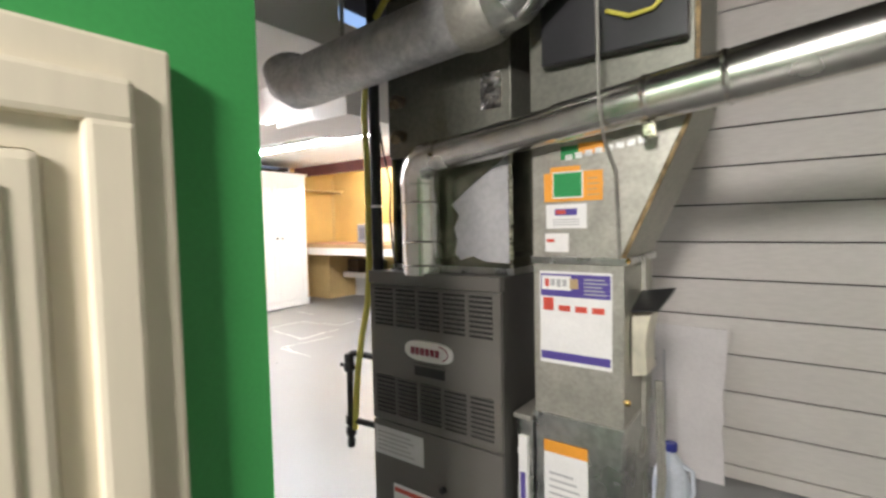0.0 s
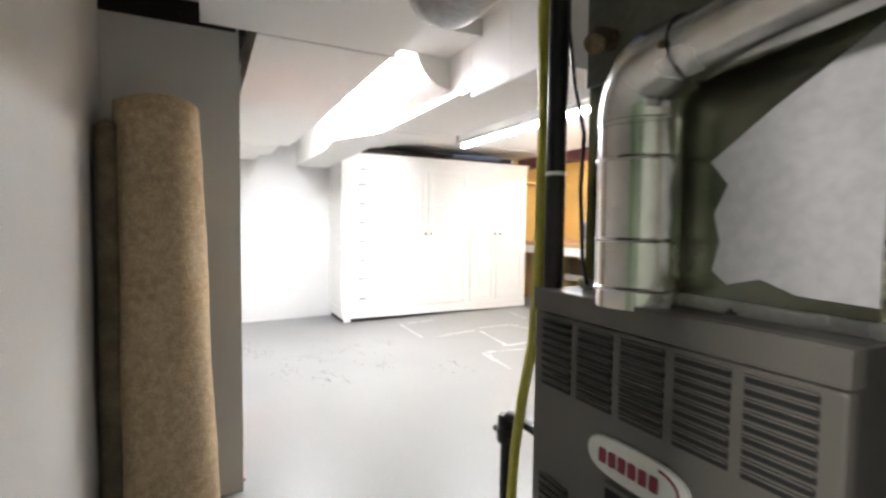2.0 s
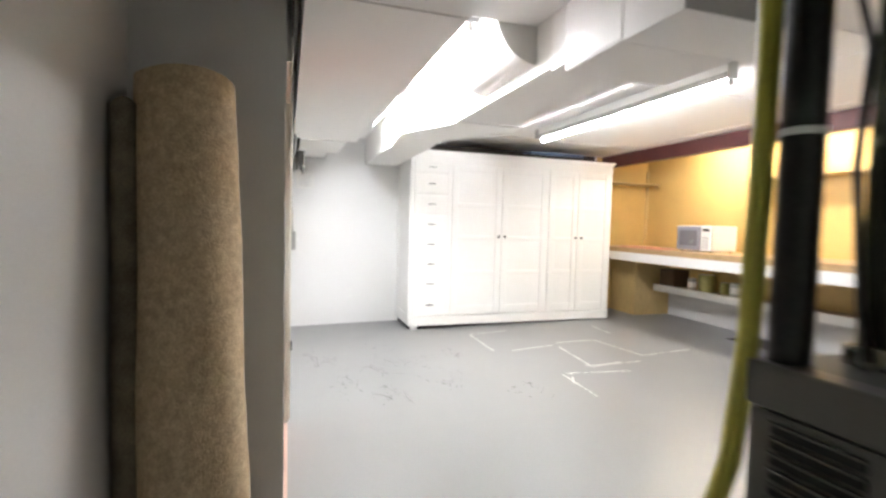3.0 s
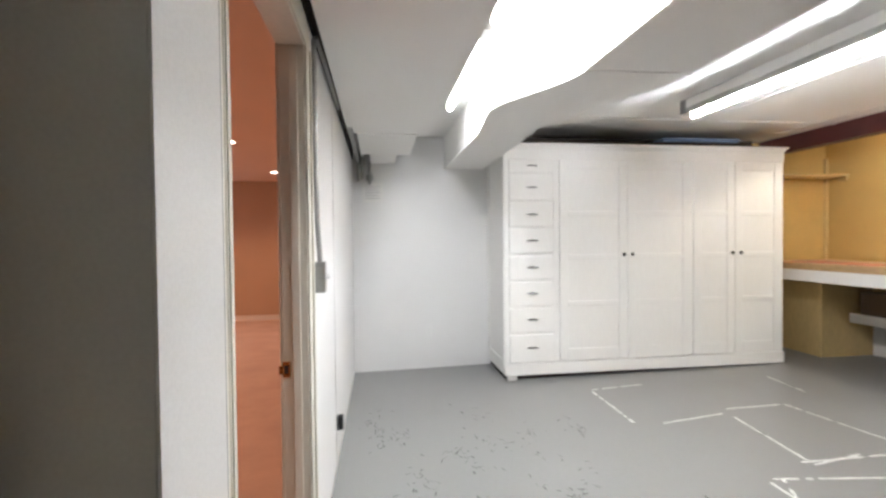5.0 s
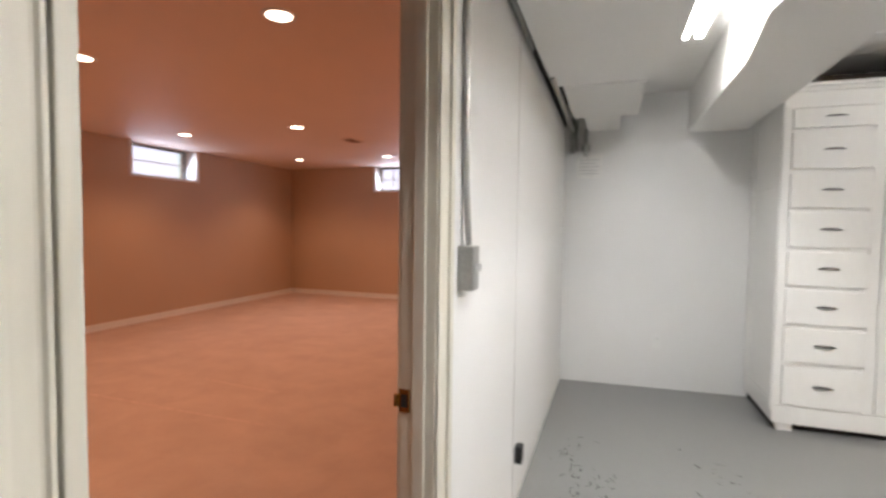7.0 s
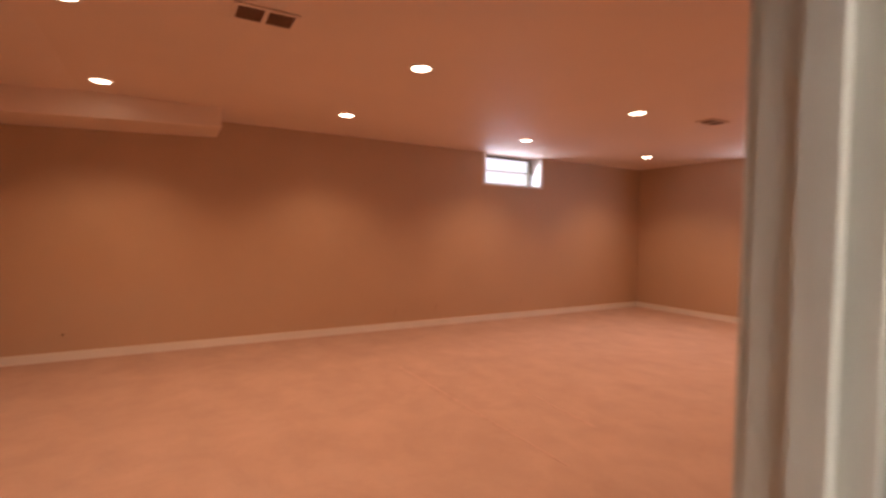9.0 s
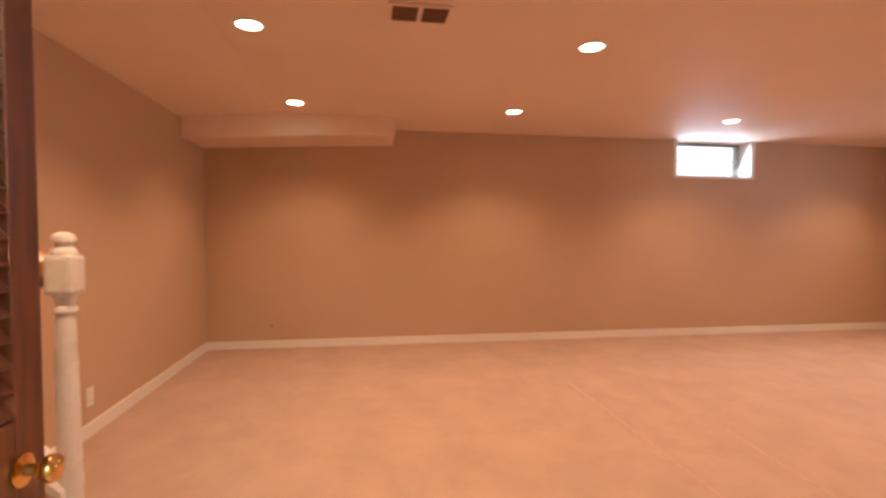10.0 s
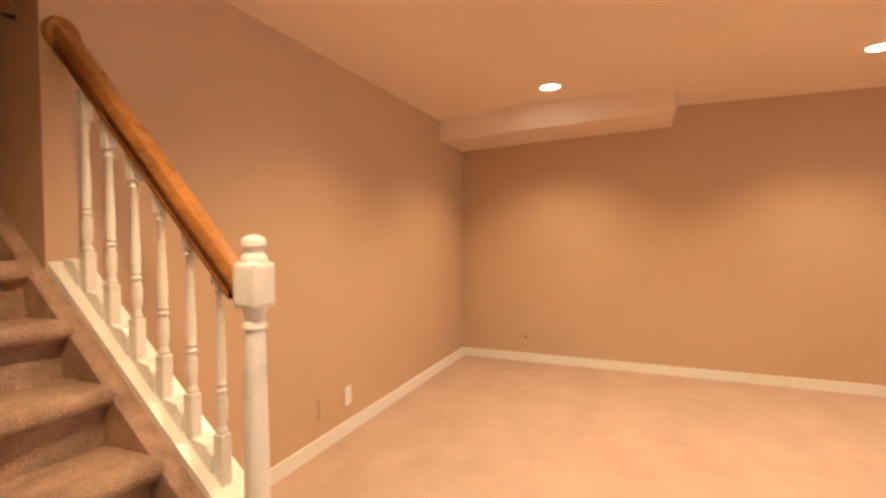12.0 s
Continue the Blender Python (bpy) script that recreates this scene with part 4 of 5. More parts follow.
# ---- workbench ----
def workbench():
    t = thing("workbench", "long workbench with wood top and white fascia", "workbench")
    part("worktop", bx(XF + 0.006, -0.62, 6.56, YB - 0.002, 0.975, 1.055, 0.004), WOOD_TOP, t)
    part("fascia", bx(XF + 0.006, -0.62, 6.545, 6.558, 0.865, 0.985, 0.003), CAB_WHITE, t)
    part("under_box", bx(XF + 0.006, -5.93, 6.86, YB - 0.002, 0.03, 0.974, 0.004), YELLOW_WOOD, t)
    part("under_box_base", bx(XF + 0.006, -5.92, 6.85, YB - 0.002, 0.0, 0.06, 0.004), YELLOW_WOOD, t)
    part("low_shelf", bx(-5.915, -0.62, 7.20, YB - 0.013, 0.46, 0.49, 0.003), WOOD_TOP, t)
    part("low_fascia", bx(-5.915, -0.62, 7.185, 7.198, 0.40, 0.50, 0.003), CAB_WHITE, t)
    part("panel", bx(-5.918, -0.62, YB - 0.012, YB - 0.002, 0.0, 0.40), GREY_WALL, t)
    part("end_support", bx(-0.80, -0.62, 7.2, YB - 0.013, 0.0, 0.46), YELLOW_WOOD, t)
    return t


workbench()
t = thing("wall_shelf", "yellow painted corner shelf on a bracket", "shelf")
part("board", bx(XF + 0.005, -6.20, 6.53, YB - 0.002, 2.02, 2.045, 0.003), YELLOW_WOOD, t)
part("cleat", bx(-6.32, -6.22, YB - 0.03, YB - 0.002, 1.97, 2.02, 0.002), YELLOW_WOOD, t)
part("post", bx(XF + 0.005, XF + 0.04, YB - 0.04, YB - 0.002, 1.06, 2.26, 0.002), YELLOW_WOOD, t)
t = thing("wall_shelf", "yellow wall shelf above the bench", "shelf")
part("board", bx(-4.55, -3.2, YB - 0.25, YB - 0.002, 1.96, 1.985, 0.003), YELLOW_WOOD, t)
part("bracket", bx(-4.50, -4.47, YB - 0.22, YB - 0.002, 1.80, 1.96, 0.002), YELLOW_WOOD, t)


def microwave():
    x0, x1, y0, y1, z0, z1 = -5.07, -4.53, 6.78, 7.18, 1.062, 1.385
    t = thing("microwave_oven", "white microwave oven with a dark door on the workbench", "microwave")
    part("body", bx(x0, x1, y0, y1, z0 + 0.012, z1, 0.008), PLASTIC, t)
    part("door", bx(x0 + 0.006, x0 + 0.38, y0 - 0.018, y0, z0 + 0.02, z1 - 0.01, 0.004), MW_GLASS, t, "dark glass door")
    part("window", bx(x0 + 0.05, x0 + 0.33, y0 - 0.0195, y0 - 0.018, z0 + 0.07, z1 - 0.06), MW_WINDOW, t)
    part("control_panel", bx(x0 + 0.385, x1 - 0.006, y0 - 0.012, y0, z0 + 0.02, z1 - 0.01, 0.003), PLASTIC, t)
    part("display", bx(x0 + 0.41, x1 - 0.03, y0 - 0.0135, y0 - 0.012, z1 - 0.07, z1 - 0.035), DARK_PLASTIC, t)
    for i in range(4):
        for j in range(3):
            part("button", bx(x0 + 0.405 + 0.035 * j, x0 + 0.43 + 0.035 * j, y0 - 0.0135, y0 - 0.012, z0 + 0.04 + 0.04 * i, z0 + 0.065 + 0.04 * i), LABEL_GREY, t)
    for x in (x0 + 0.04, x1 - 0.06):
        for y in (y0 + 0.03, y1 - 0.05):
            part("foot", bx(x, x + 0.02, y, y + 0.02, z0 - 0.007, z0 + 0.012), DARK_PLASTIC, t)
    return t


microwave()


def paint_can(x, y, r, h, material, label):
    t = thing("paint_can", label, "paint can", at=(x, y, 0.49), group="cans on the low shelf")
    part("tin", lathe(bmesh.new(), [(r, 0.0), (r + 0.002, 0.004), (r, 0.01), (r, h - 0.01), (r + 0.003, h - 0.004), (r + 0.003, h)], 24), material, t, "", True)
    part("lid", lathe(bmesh.new(), [(r - 0.004, h), (r - 0.008, h + 0.003), (0.01, h + 0.003)], 24), STEEL_GREY, t, "", True)
    part("band", lathe(bmesh.new(), [(r + 0.001, h * 0.25), (r + 0.0015, h * 0.27), (r + 0.0015, h * 0.7), (r + 0.001, h * 0.72)], 24), PAPER if material is STEEL_GREY else material, t, "", True)
    return t


paint_can(-5.08, 7.33, 0.105, 0.235, CAN_BODY, "olive green paint can on the low shelf")
paint_can(-5.30, 7.30, 0.055, 0.16, STEEL_GREY, "small tin on the low shelf")
paint_can(-4.62, 7.33, 0.08, 0.17, STEEL_GREY, "paint can with a pale label on the low shelf")
paint_can(-4.86, 7.40, 0.055, 0.15, CAN_BODY, "narrow olive can on the low shelf")
t = thing("cardboard_box", "dark brown box on the low shelf", "box", at=(-5.68, 7.33, 0.49))
part("carton", bx(-0.14, 0.14, -0.12, 0.16, 0, 0.24, 0.003), mat("brown_card", (0.10, 0.06, 0.03), 0.8, var=0.15), t)
part("flap", bx(-0.14, 0.14, -0.121, 0.0, 0.24, 0.245), mat("brown_card_flap", (0.13, 0.08, 0.04), 0.8, var=0.15), t)
solid("floor_mat", bx(-5.30, -3.9, 6.98, 7.42, 0.001, 0.014, 0.003), mat("dark_rubber_mat", (0.05, 0.045, 0.042), 0.8, var=0.2, scale=10), "dark rubber mat on the floor by the bench", "mat")
paper = bmesh.new()
box(paper, -6.1, -5.2, 6.62, 6.95, 1.056, 1.062)
solid("red_paper", paper, mat("faded_red_paper", (0.55, 0.20, 0.13), 0.7, var=0.25, scale=6), "faded red paper lying on the worktop", "paper")

# ---- furnace corner ----
FX0, FX1, FY0, FY1, FH = -0.405, 0.170, 2.36, 3.00, 1.185


def furnace():
    t = thing("furnace", "dark grey gas furnace with louvred front panels", "furnace")
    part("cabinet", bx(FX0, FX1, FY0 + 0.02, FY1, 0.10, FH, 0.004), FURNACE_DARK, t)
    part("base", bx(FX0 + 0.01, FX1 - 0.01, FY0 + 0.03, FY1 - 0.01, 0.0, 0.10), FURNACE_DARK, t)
    part("top_trim", bx(FX0 - 0.002, FX1 + 0.002, FY0 - 0.004, FY0 + 0.03, FH - 0.045, FH + 0.003, 0.003), FURNACE, t)
    up = part("upper_panel", bx(FX0, FX1, FY0, FY0 + 0.022, 0.612, FH - 0.048, 0.005), FURNACE, t)
    lo = part("lower_panel", bx(FX0, FX1, FY0, FY0 + 0.022, 0.105, 0.606, 0.005), FURNACE, t)
    slot = mesh(bx(-0.0440, 0.0440, -0.0022, 0.001, -0.0052, 0.0040), "slot", JOINT)
    lip = bmesh.new()
    box(lip, -0.0440, 0.0440, -0.006, 0.0, 0.0042, 0.0072, 0.001)
    lip = mesh(lip, "louvre_lip", FURNACE)
    for zc in (1.055, 0.715):
        for c in range(5):
            for r in range(9):
                x, z = FX0 + 0.073 + 0.1075 * c, zc - 0.066 + 0.0165 * r
                for me, nm in ((slot, "slot"), (lip, "louvre")):
                    o = new(nm, me)
                    o.parent, o.location = up, (x, FY0 - 0.0002, z)
    b = bmesh.new()
    n = 28
    for k, (rx, rz, y) in enumerate(((0.108, 0.038, FY0 - 0.001), (0.106, 0.036, FY0 - 0.006))):
        pts = [b.verts.new((-0.122 + rx * math.copysign(abs(math.cos(a)) ** 0.6, math.cos(a)), y, 0.908 + rz * math.copysign(abs(math.sin(a)) ** 0.8, math.sin(a)))) for a in (2 * math.pi * i / n for i in range(n))]
        if k == 0:
            base = pts
    for i in range(n):
        b.faces.new((base[i], base[(i + 1) % n], pts[(i + 1) % n], pts[i]))
    b.faces.new(pts)
    badge = part("badge", b, PAPER, up, "white oval maker's badge")
    ink = mat("maroon_print", (0.25, 0.02, 0.05), 0.5)
    for i in range(6):
        part("badge_bar", bx(-0.198 + 0.022 * i, -0.182 + 0.022 * i, FY0 - 0.0075, FY0 - 0.0055, 0.894, 0.920, 0.003), ink, up)
    q = bmesh.new()
    tube(q, [(-0.075 + 0.040 * math.sin(a), FY0 - 0.006, 0.908 + 0.026 * math.cos(a)) for a in (0.1 + 2.6 * i / 10 for i in range(11))], 0.0025, 6)
    part("badge_arc", q, ink, up)
    part("handle_recess", bx(-0.186, -0.052, FY0 - 0.004, FY0 + 0.004, 0.816, 0.858, 0.001), JOINT, up)
    part("handle_lip", bx(-0.186, -0.052, FY0 - 0.008, FY0 - 0.002, 0.852, 0.862, 0.002), FURNACE, up)
    part("rating_label", bx(-0.395, -0.155, FY0 - 0.002, FY0 - 0.0005, 0.475, 0.585), SILVER, lo, "silver rating label")
    for i in range(5):
        part("label_line", bx(-0.38, -0.20 - 0.015 * (i % 3), FY0 - 0.0028, FY0 - 0.0019, 0.492 + 0.017 * i, 0.498 + 0.017 * i), STEEL_GREY, lo)
    part("label", bx(-0.305, -0.07, FY0 - 0.002, FY0 - 0.0005, 0.20, 0.375), PAPER, lo, "white instruction label")
    part("label_stripe", bx(-0.300, -0.075, FY0 - 0.003, FY0 - 0.0019, 0.345, 0.362), RED, lo)
    part("knob", lathe(bmesh.new(), [(0.012, 0), (0.012, 0.012), (0.002, 0.013)], 14, Matrix.Translation((-0.068, FY0, 0.42)) @ Matrix.Rotation(radians(90), 4, "X")), DARK_PLASTIC, lo)
    return t


furnace()


def supply_plenum():
    t = thing("supply_plenum", "galvanised sheet metal plenum on top of the furnace", "duct")
    part("lower_box", bx(-0.365, 0.165, 2.46, 2.98, FH, 1.62, 0.003), SHEET, t)
    part("flange", bx(-0.372, 0.172, 2.452, 2.988, FH + 0.001, FH + 0.022), GALV, t)
    part("coil_box", bx(-0.370, 0.168, 2.455, 2.985, 1.62, 2.22, 0.003), COIL, t, "aged grey-green coil case")
    part("upper_box", bx(-0.365, 0.16, 2.46, 2.98, 2.22, 2.60, 0.003), DARK, t)
    # Pale sheet cut to the outline of the wall's reflection on the plenum.
    b = bmesh.new()
    o = [(-0.075, 1.43), (0.02, 1.50), (0.155, 1.585), (0.155, 1.225), (0.06, 1.228), (0.01, 1.246), (-0.04, 1.232), (-0.066, 1.252), (-0.055, 1.30), (-0.066, 1.345), (-0.045, 1.392)]
    f = [b.verts.new((x, 2.4565, z)) for x, z in o]
    k = [b.verts.new((x, 2.4595, z)) for x, z in o]
    b.faces.new(f)
    b.faces.new(k[::-1])
    for i in range(len(o)):
        b.faces.new((f[i], f[(i + 1) % len(o)], k[(i + 1) % len(o)], k[i]))
    part("corner_seam", bx(0.157, 0.169, 2.4535, 2.459, FH + 0.023, 1.618, 0.001), BRIGHT_EDGE, t, "bright worn corner seam")
    part("reflection_plate", b, REFLECTION, t, "pale sheet standing for the wall's reflection in the plenum")
    part("foil_tape", bx(0.055, 0.135, 2.450, 2.4545, 1.745, 1.865), FOIL_TAPE, t, "crinkled foil tape")
    for z in (1.70, 1.83):
        b = bmesh.new()
        tube(b, [(-0.30, 2.455, z), (-0.30, 2.42, z), (-0.29, 2.40, z - 0.02)], 0.022, 12)
        part("fitting", b, BRASS_OLD, t, "dirty brass fitting", True)
    return t


supply_plenum()


def arc_pts(c, r, a0, a1, n, plane):
    out = []
    for i in range(n + 1):
        a = radians(a0 + (a1 - a0) * i / n)
        out.append(Vector(c) + r * (math.cos(a) * Vector(plane[0]) + math.sin(a) * Vector(plane[1])))
    return out


def flue():
    t = thing("flue_pipe", "shiny galvanised round flue pipe rising to the side", "pipe")
    b = bmesh.new()
    tube(b, [(-0.180, 2.41, FH - 0.005), (-0.180, 2.41, 1.505)], 0.0715, 28, False)
    part("riser", b, SHINY, t, "", True)
    s0 = Vector((-0.10, 2.382, 1.592))
    d = (Vector((0.86, 2.368, 1.703)) - s0).normalized()
    b = bmesh.new()
    tube(b, [(-0.180, 2.41, 1.50), (-0.1795, 2.409, 1.522), (-0.174, 2.407, 1.545)], [0.0735, 0.073, 0.072], 28, False)
    part("elbow_gore", b, SHINY, t, "", True)
    b = bmesh.new()
    tube(b, [(-0.176, 2.408, 1.538), (-0.164, 2.402, 1.562), (-0.143, 2.394, 1.580)], [0.0725, 0.071, 0.068], 28, False)
    part("elbow_gore", b, SHINY, t, "", True)
    b = bmesh.new()
    tube(b, [(-0.148, 2.396, 1.577), (-0.122, 2.387, 1.589), tuple(s0 + d * 0.04)], [0.069, 0.064, 0.056], 28, False)
    part("elbow_gore", b, SHINY, t, "", True)
    for u0, u1, r in ((0.0, 0.475, 0.0525), (0.465, 0.735, 0.0585), (0.725, 0.90, 0.0615), (0.89, 2.2, 0.063)):
        b = bmesh.new()
        tube(b, [s0 + d * u0, s0 + d * u1], r, 28, False)
        part("section", b, SHINY, t, "", True)
    for z in (1.215, 1.30, 1.44, 1.505):
        part("seam", lathe(bmesh.new(), [(0.0718, -0.004), (0.0745, 0), (0.0718, 0.004)], 28, Matrix.Translation((-0.180, 2.41, z))), SHINY, t, "", True)
    for u, r in ((0.715, 0.0605), (0.895, 0.0635)):
        b = bmesh.new()
        p = s0 + d * u
        tube(b, [p - d * 0.008, p, p + d * 0.008], [r, r + 0.004, r], 28)
        part("collar", b, SHINY, t, "", True)
    part("clamp", bx(0.598, 0.632, 2.352, 2.372, 1.572, 1.612, 0.006), BRIGHT_EDGE, t, "crumpled metal clamp under the pipe")
    part("screw", lathe(bmesh.new(), [(0.006, 0), (0.006, 0.003), (0.002, 0.005)], 10, Matrix.Translation(s0 + d * 0.03 + Vector((0, -0.056, 0.0))) @ Matrix.Rotation(radians(90), 4, "X")), BRASS_OLD, t)
    b = bmesh.new()
    tube(b, [(0.495, 2.300, 2.62), (0.500, 2.300, 2.0), (0.505, 2.303, 1.66), (0.508, 2.335, 1.58), (0.515, 2.415, 1.50), (0.522, 2.428, 1.25)], 0.005, 8)
    part("hanger_strap", b, STRAP, t, "dull grey strap hanging past the pipe", True)
    return t


flue()


def overhead_duct():
    t = thing("round_duct", "dull grey round duct hung from the joists", "duct")
    b = bmesh.new()
    a, c = Vector((-0.72, 2.30, 1.93)), Vector((0.16, 2.28, 1.985))
    tube(b, [Vector((-0.80, 2.31, 2.02)), Vector((-0.775, 2.305, 1.97)), Vector((-0.72, 2.30, 1.945)), Vector((-0.64, 2.298, 1.942)), c], [0.10, 0.10, 0.10, 0.098, 0.096], 28, False)
    part("run", b, PRIMED, t, "", True)
    b = bmesh.new()
    tube(b, [c, c + Vector((0.10, 0, 0.025)), c + Vector((0.19, 0.0, 0.09)), c + Vector((0.26, 0.02, 0.20)), c + Vector((0.30, 0.05, 0.40)), c + Vector((0.31, 0.06, 0.62))], [0.099, 0.10, 0.10, 0.10, 0.10, 0.10], 28)
    part("elbow", b, GALV, t, "", True)
    b = bmesh.new()
    tube(b, [c + Vector((-0.06, 0, -0.003)), c + Vector((-0.04, 0, -0.002)), c + Vector((0.03, 0, 0.005)), c + Vector((0.05, 0, 0.01))], [0.100, 0.105, 0.105, 0.101], 28, False)
    part("sleeve", b, GALV_DULL, t, "", True)
    b = bmesh.new()
    tube(b, [(-0.45, 2.30, 2.04), (-0.45, 2.30, 2.62)], 0.008, 8)
    part("hanger", b, GALV_DULL, t)
    return t


overhead_duct()
RX0, RX1, RY0, RY1 = 0.25, 0.53, 2.44, 2.78


def return_duct():
    t = thing("return_duct", "galvanised return air duct with service stickers", "duct")
    part("drop", bx(RX0, RX1, RY0, RY1, 0.745, 1.235, 0.003), GALV_DULL, t)
    part("flange", bx(RX0 - 0.006, RX1 + 0.012, RY0 - 0.008, RY1 + 0.006, 1.232, 1.252, 0.002), GALV, t)
    part("boot", bx(RX0 + 0.004, RX1 - 0.004, RY0 - 0.004, RY1, 0.02, 0.74, 0.003), GALV, t)
    part("boot_flange", bx(RX0 - 0.006, RX1 + 0.004, RY0 - 0.008, RY1 + 0.004, 0.735, 0.752, 0.002), GALV, t)
    b = bmesh.new()
    prof = [(RX0, 1.25), (RX1, 1.25), (0.685, 1.60), (0.715, 1.68), (0.715, 2.6), (RX0, 2.6)]
    f = [b.verts.new((x, RY0, z)) for x, z in prof]
    k = [b.verts.new((x, RY1, z)) for x, z in prof]
    b.faces.new(f)
    b.faces.new(k[::-1])
    for i in range(len(prof)):
        b.faces.new((f[i], f[(i + 1) % 6], k[(i + 1) % 6], k[i]))
    part("offset", b, GALV_DULL, t)
    # Upper part of the duct, boxed over in a darker greenish colour.
    part("upper_trunk", bx(RX0 - 0.003, 0.718, RY0 - 0.004, RY1 + 0.003, 1.70, 2.60, 0.003), COIL, t, "dark greenish trunk section")
    # folded seam along the sloping edge
    b = bmesh.new()
    tube(b, [(RX1, RY0 - 0.004, 1.255), (0.685, RY0 - 0.004, 1.60), (0.715, RY0 - 0.004, 1.68), (0.715, RY0 - 0.004, 2.5)], 0.007, 8)
    part("seam", b, SEAM_BROWN, t, "", True)
    b = bmesh.new()
    tube(b, [(0.50, RY0 - 0.058, 1.93), (0.56, RY0 - 0.062, 1.90), (0.62, RY0 - 0.060, 1.905), (0.68, RY0 - 0.058, 1.96)], 0.006, 8)
    part("cable", b, YELLOW_GAS, t, "yellow cable end", True)
    part("cap_channel", bx(RX0 + 0.055, 0.70, RY0 - 0.05, RY0 - 0.002, 1.822, 2.04, 0.006), DARK_PLASTIC, t, "dark rubber trough")

    def stick(x0, x1, z0, z1, material, label, lift=0.0015, y=RY0):
        return part("sticker", bx(x0, x1, y - lift - 0.001, y - lift + 0.0005, z0, z1), material, t, label)
    stick(0.272, 0.498, 0.918, 1.208, PAPER, "large white service sticker")
    stick(0.276, 0.494, 1.130, 1.200, PURPLE, "purple sticker heading", 0.003)
    stick(0.280, 0.375, 1.150, 1.194, PAPER, "white maker's mark", 0.0045)
    for i in range(4):
        stick(0.292 + 0.019 * i, 0.305 + 0.019 * i, 1.160 + 0.003 * (i % 2), 1.184, RED if i < 1 else LABEL_GREY, "printed mark", 0.006)
    stick(0.372, 0.398, 1.156, 1.186, TAN_LABEL, "pale printed round mark", 0.006)
    for i in range(5):
        stick(0.415, 0.485 - 0.008 * (i % 3), 1.140 + 0.011 * i, 1.144 + 0.011 * i, LABEL_GREY, "printed line", 0.0045)
    stick(0.284, 0.318, 1.085, 1.125, RED, "red printed box", 0.003)
    for i in range(3):
        stick(0.335 + 0.052 * i, 0.372 + 0.052 * i, 1.085, 1.103, RED, "red printed box", 0.003)
    stick(0.276, 0.494, 0.930, 0.955, PURPLE, "purple printed bar", 0.003)
    stick(0.290, 0.472, 1.422, 1.510, ORANGE, "orange service tag")
    stick(0.310, 0.405, 1.509, 1.528, ORANGE, "torn orange tag edge")
    for i in range(4):
        stick(0.428, 0.462 - 0.006 * (i % 2), 1.438 + 0.016 * i, 1.441 + 0.016 * i, TAN_LABEL, "printed line", 0.003)
    stick(0.318, 0.414, 1.432, 1.512, PAPER, "pale border", 0.003)
    stick(0.322, 0.410, 1.436, 1.508, GREEN_PRINT, "green service tag", 0.0045)
    stick(0.296, 0.424, 1.340, 1.414, PAPER, "white sticker")
    stick(0.325, 0.395, 1.380, 1.400, PURPLE, "purple print", 0.003)
    stick(0.330, 0.360, 1.384, 1.396, RED, "red print", 0.0045)
    for i in range(3):
        stick(0.318, 0.402, 1.350 + 0.008 * i, 1.353 + 0.008 * i, LABEL_GREY, "printed line", 0.003)
    stick(0.292, 0.368, 1.268, 1.325, PAPER, "torn pale sticker")
    stick(0.298, 0.322, 1.298, 1.308, RED, "red print", 0.003)
    stick(0.283, 0.425, 0.40, 0.655, PAPER, "white card", y=RY0 - 0.004)
    stick(0.283, 0.425, 0.630, 0.668, ORANGE, "orange card heading", 0.003, RY0 - 0.004)
    for i in range(6):
        stick(0.30, 0.40 - 0.01 * (i % 3), 0.45 + 0.022 * i, 0.456 + 0.022 * i, LABEL_GREY, "printed line", 0.003, RY0 - 0.004)
    stick(0.345, 0.40, 1.548, 1.588, GREEN_PRINT, "torn green sticker corner")
    stick(0.40, 0.475, 1.560, 1.592, ORANGE, "torn orange sticker")
    # Whitish dashes: the foil tape's text-like reflections are put into the colour.
    for i in range(8):
        stick(0.36 + 0.03 * i, 0.382 + 0.03 * i, 1.545 + 0.004 * i, 1.562 + 0.004 * i, FOIL, "foil tape patch with bright reflections in its colour", 0.003)
    return t


return_duct()


def filter_rack():
    t = thing("air_filter", "furnace air filter in a metal slot with a blue-edged frame", "filter")
    part("slot_case", bx(FX1 + 0.012, RX0 - 0.008, 2.44, 2.98, 0.02, 0.72, 0.003), GALV, t)
    part("frame", bx(FX1 + 0.025, RX0 - 0.022, 2.425, 2.44, 0.10, 0.66, 0.002), PAPER, t)
    part("blue_edge", bx(FX1 + 0.034, RX0 - 0.03, 2.420, 2.425, 0.16, 0.54), PURPLE, t, "blue printed edge")
    part("cap", bx(FX1 + 0.010, RX0 - 0.006, 2.42, 2.98, 0.72, 0.735, 0.002), GALV_DULL, t)
    return t


filter_rack()


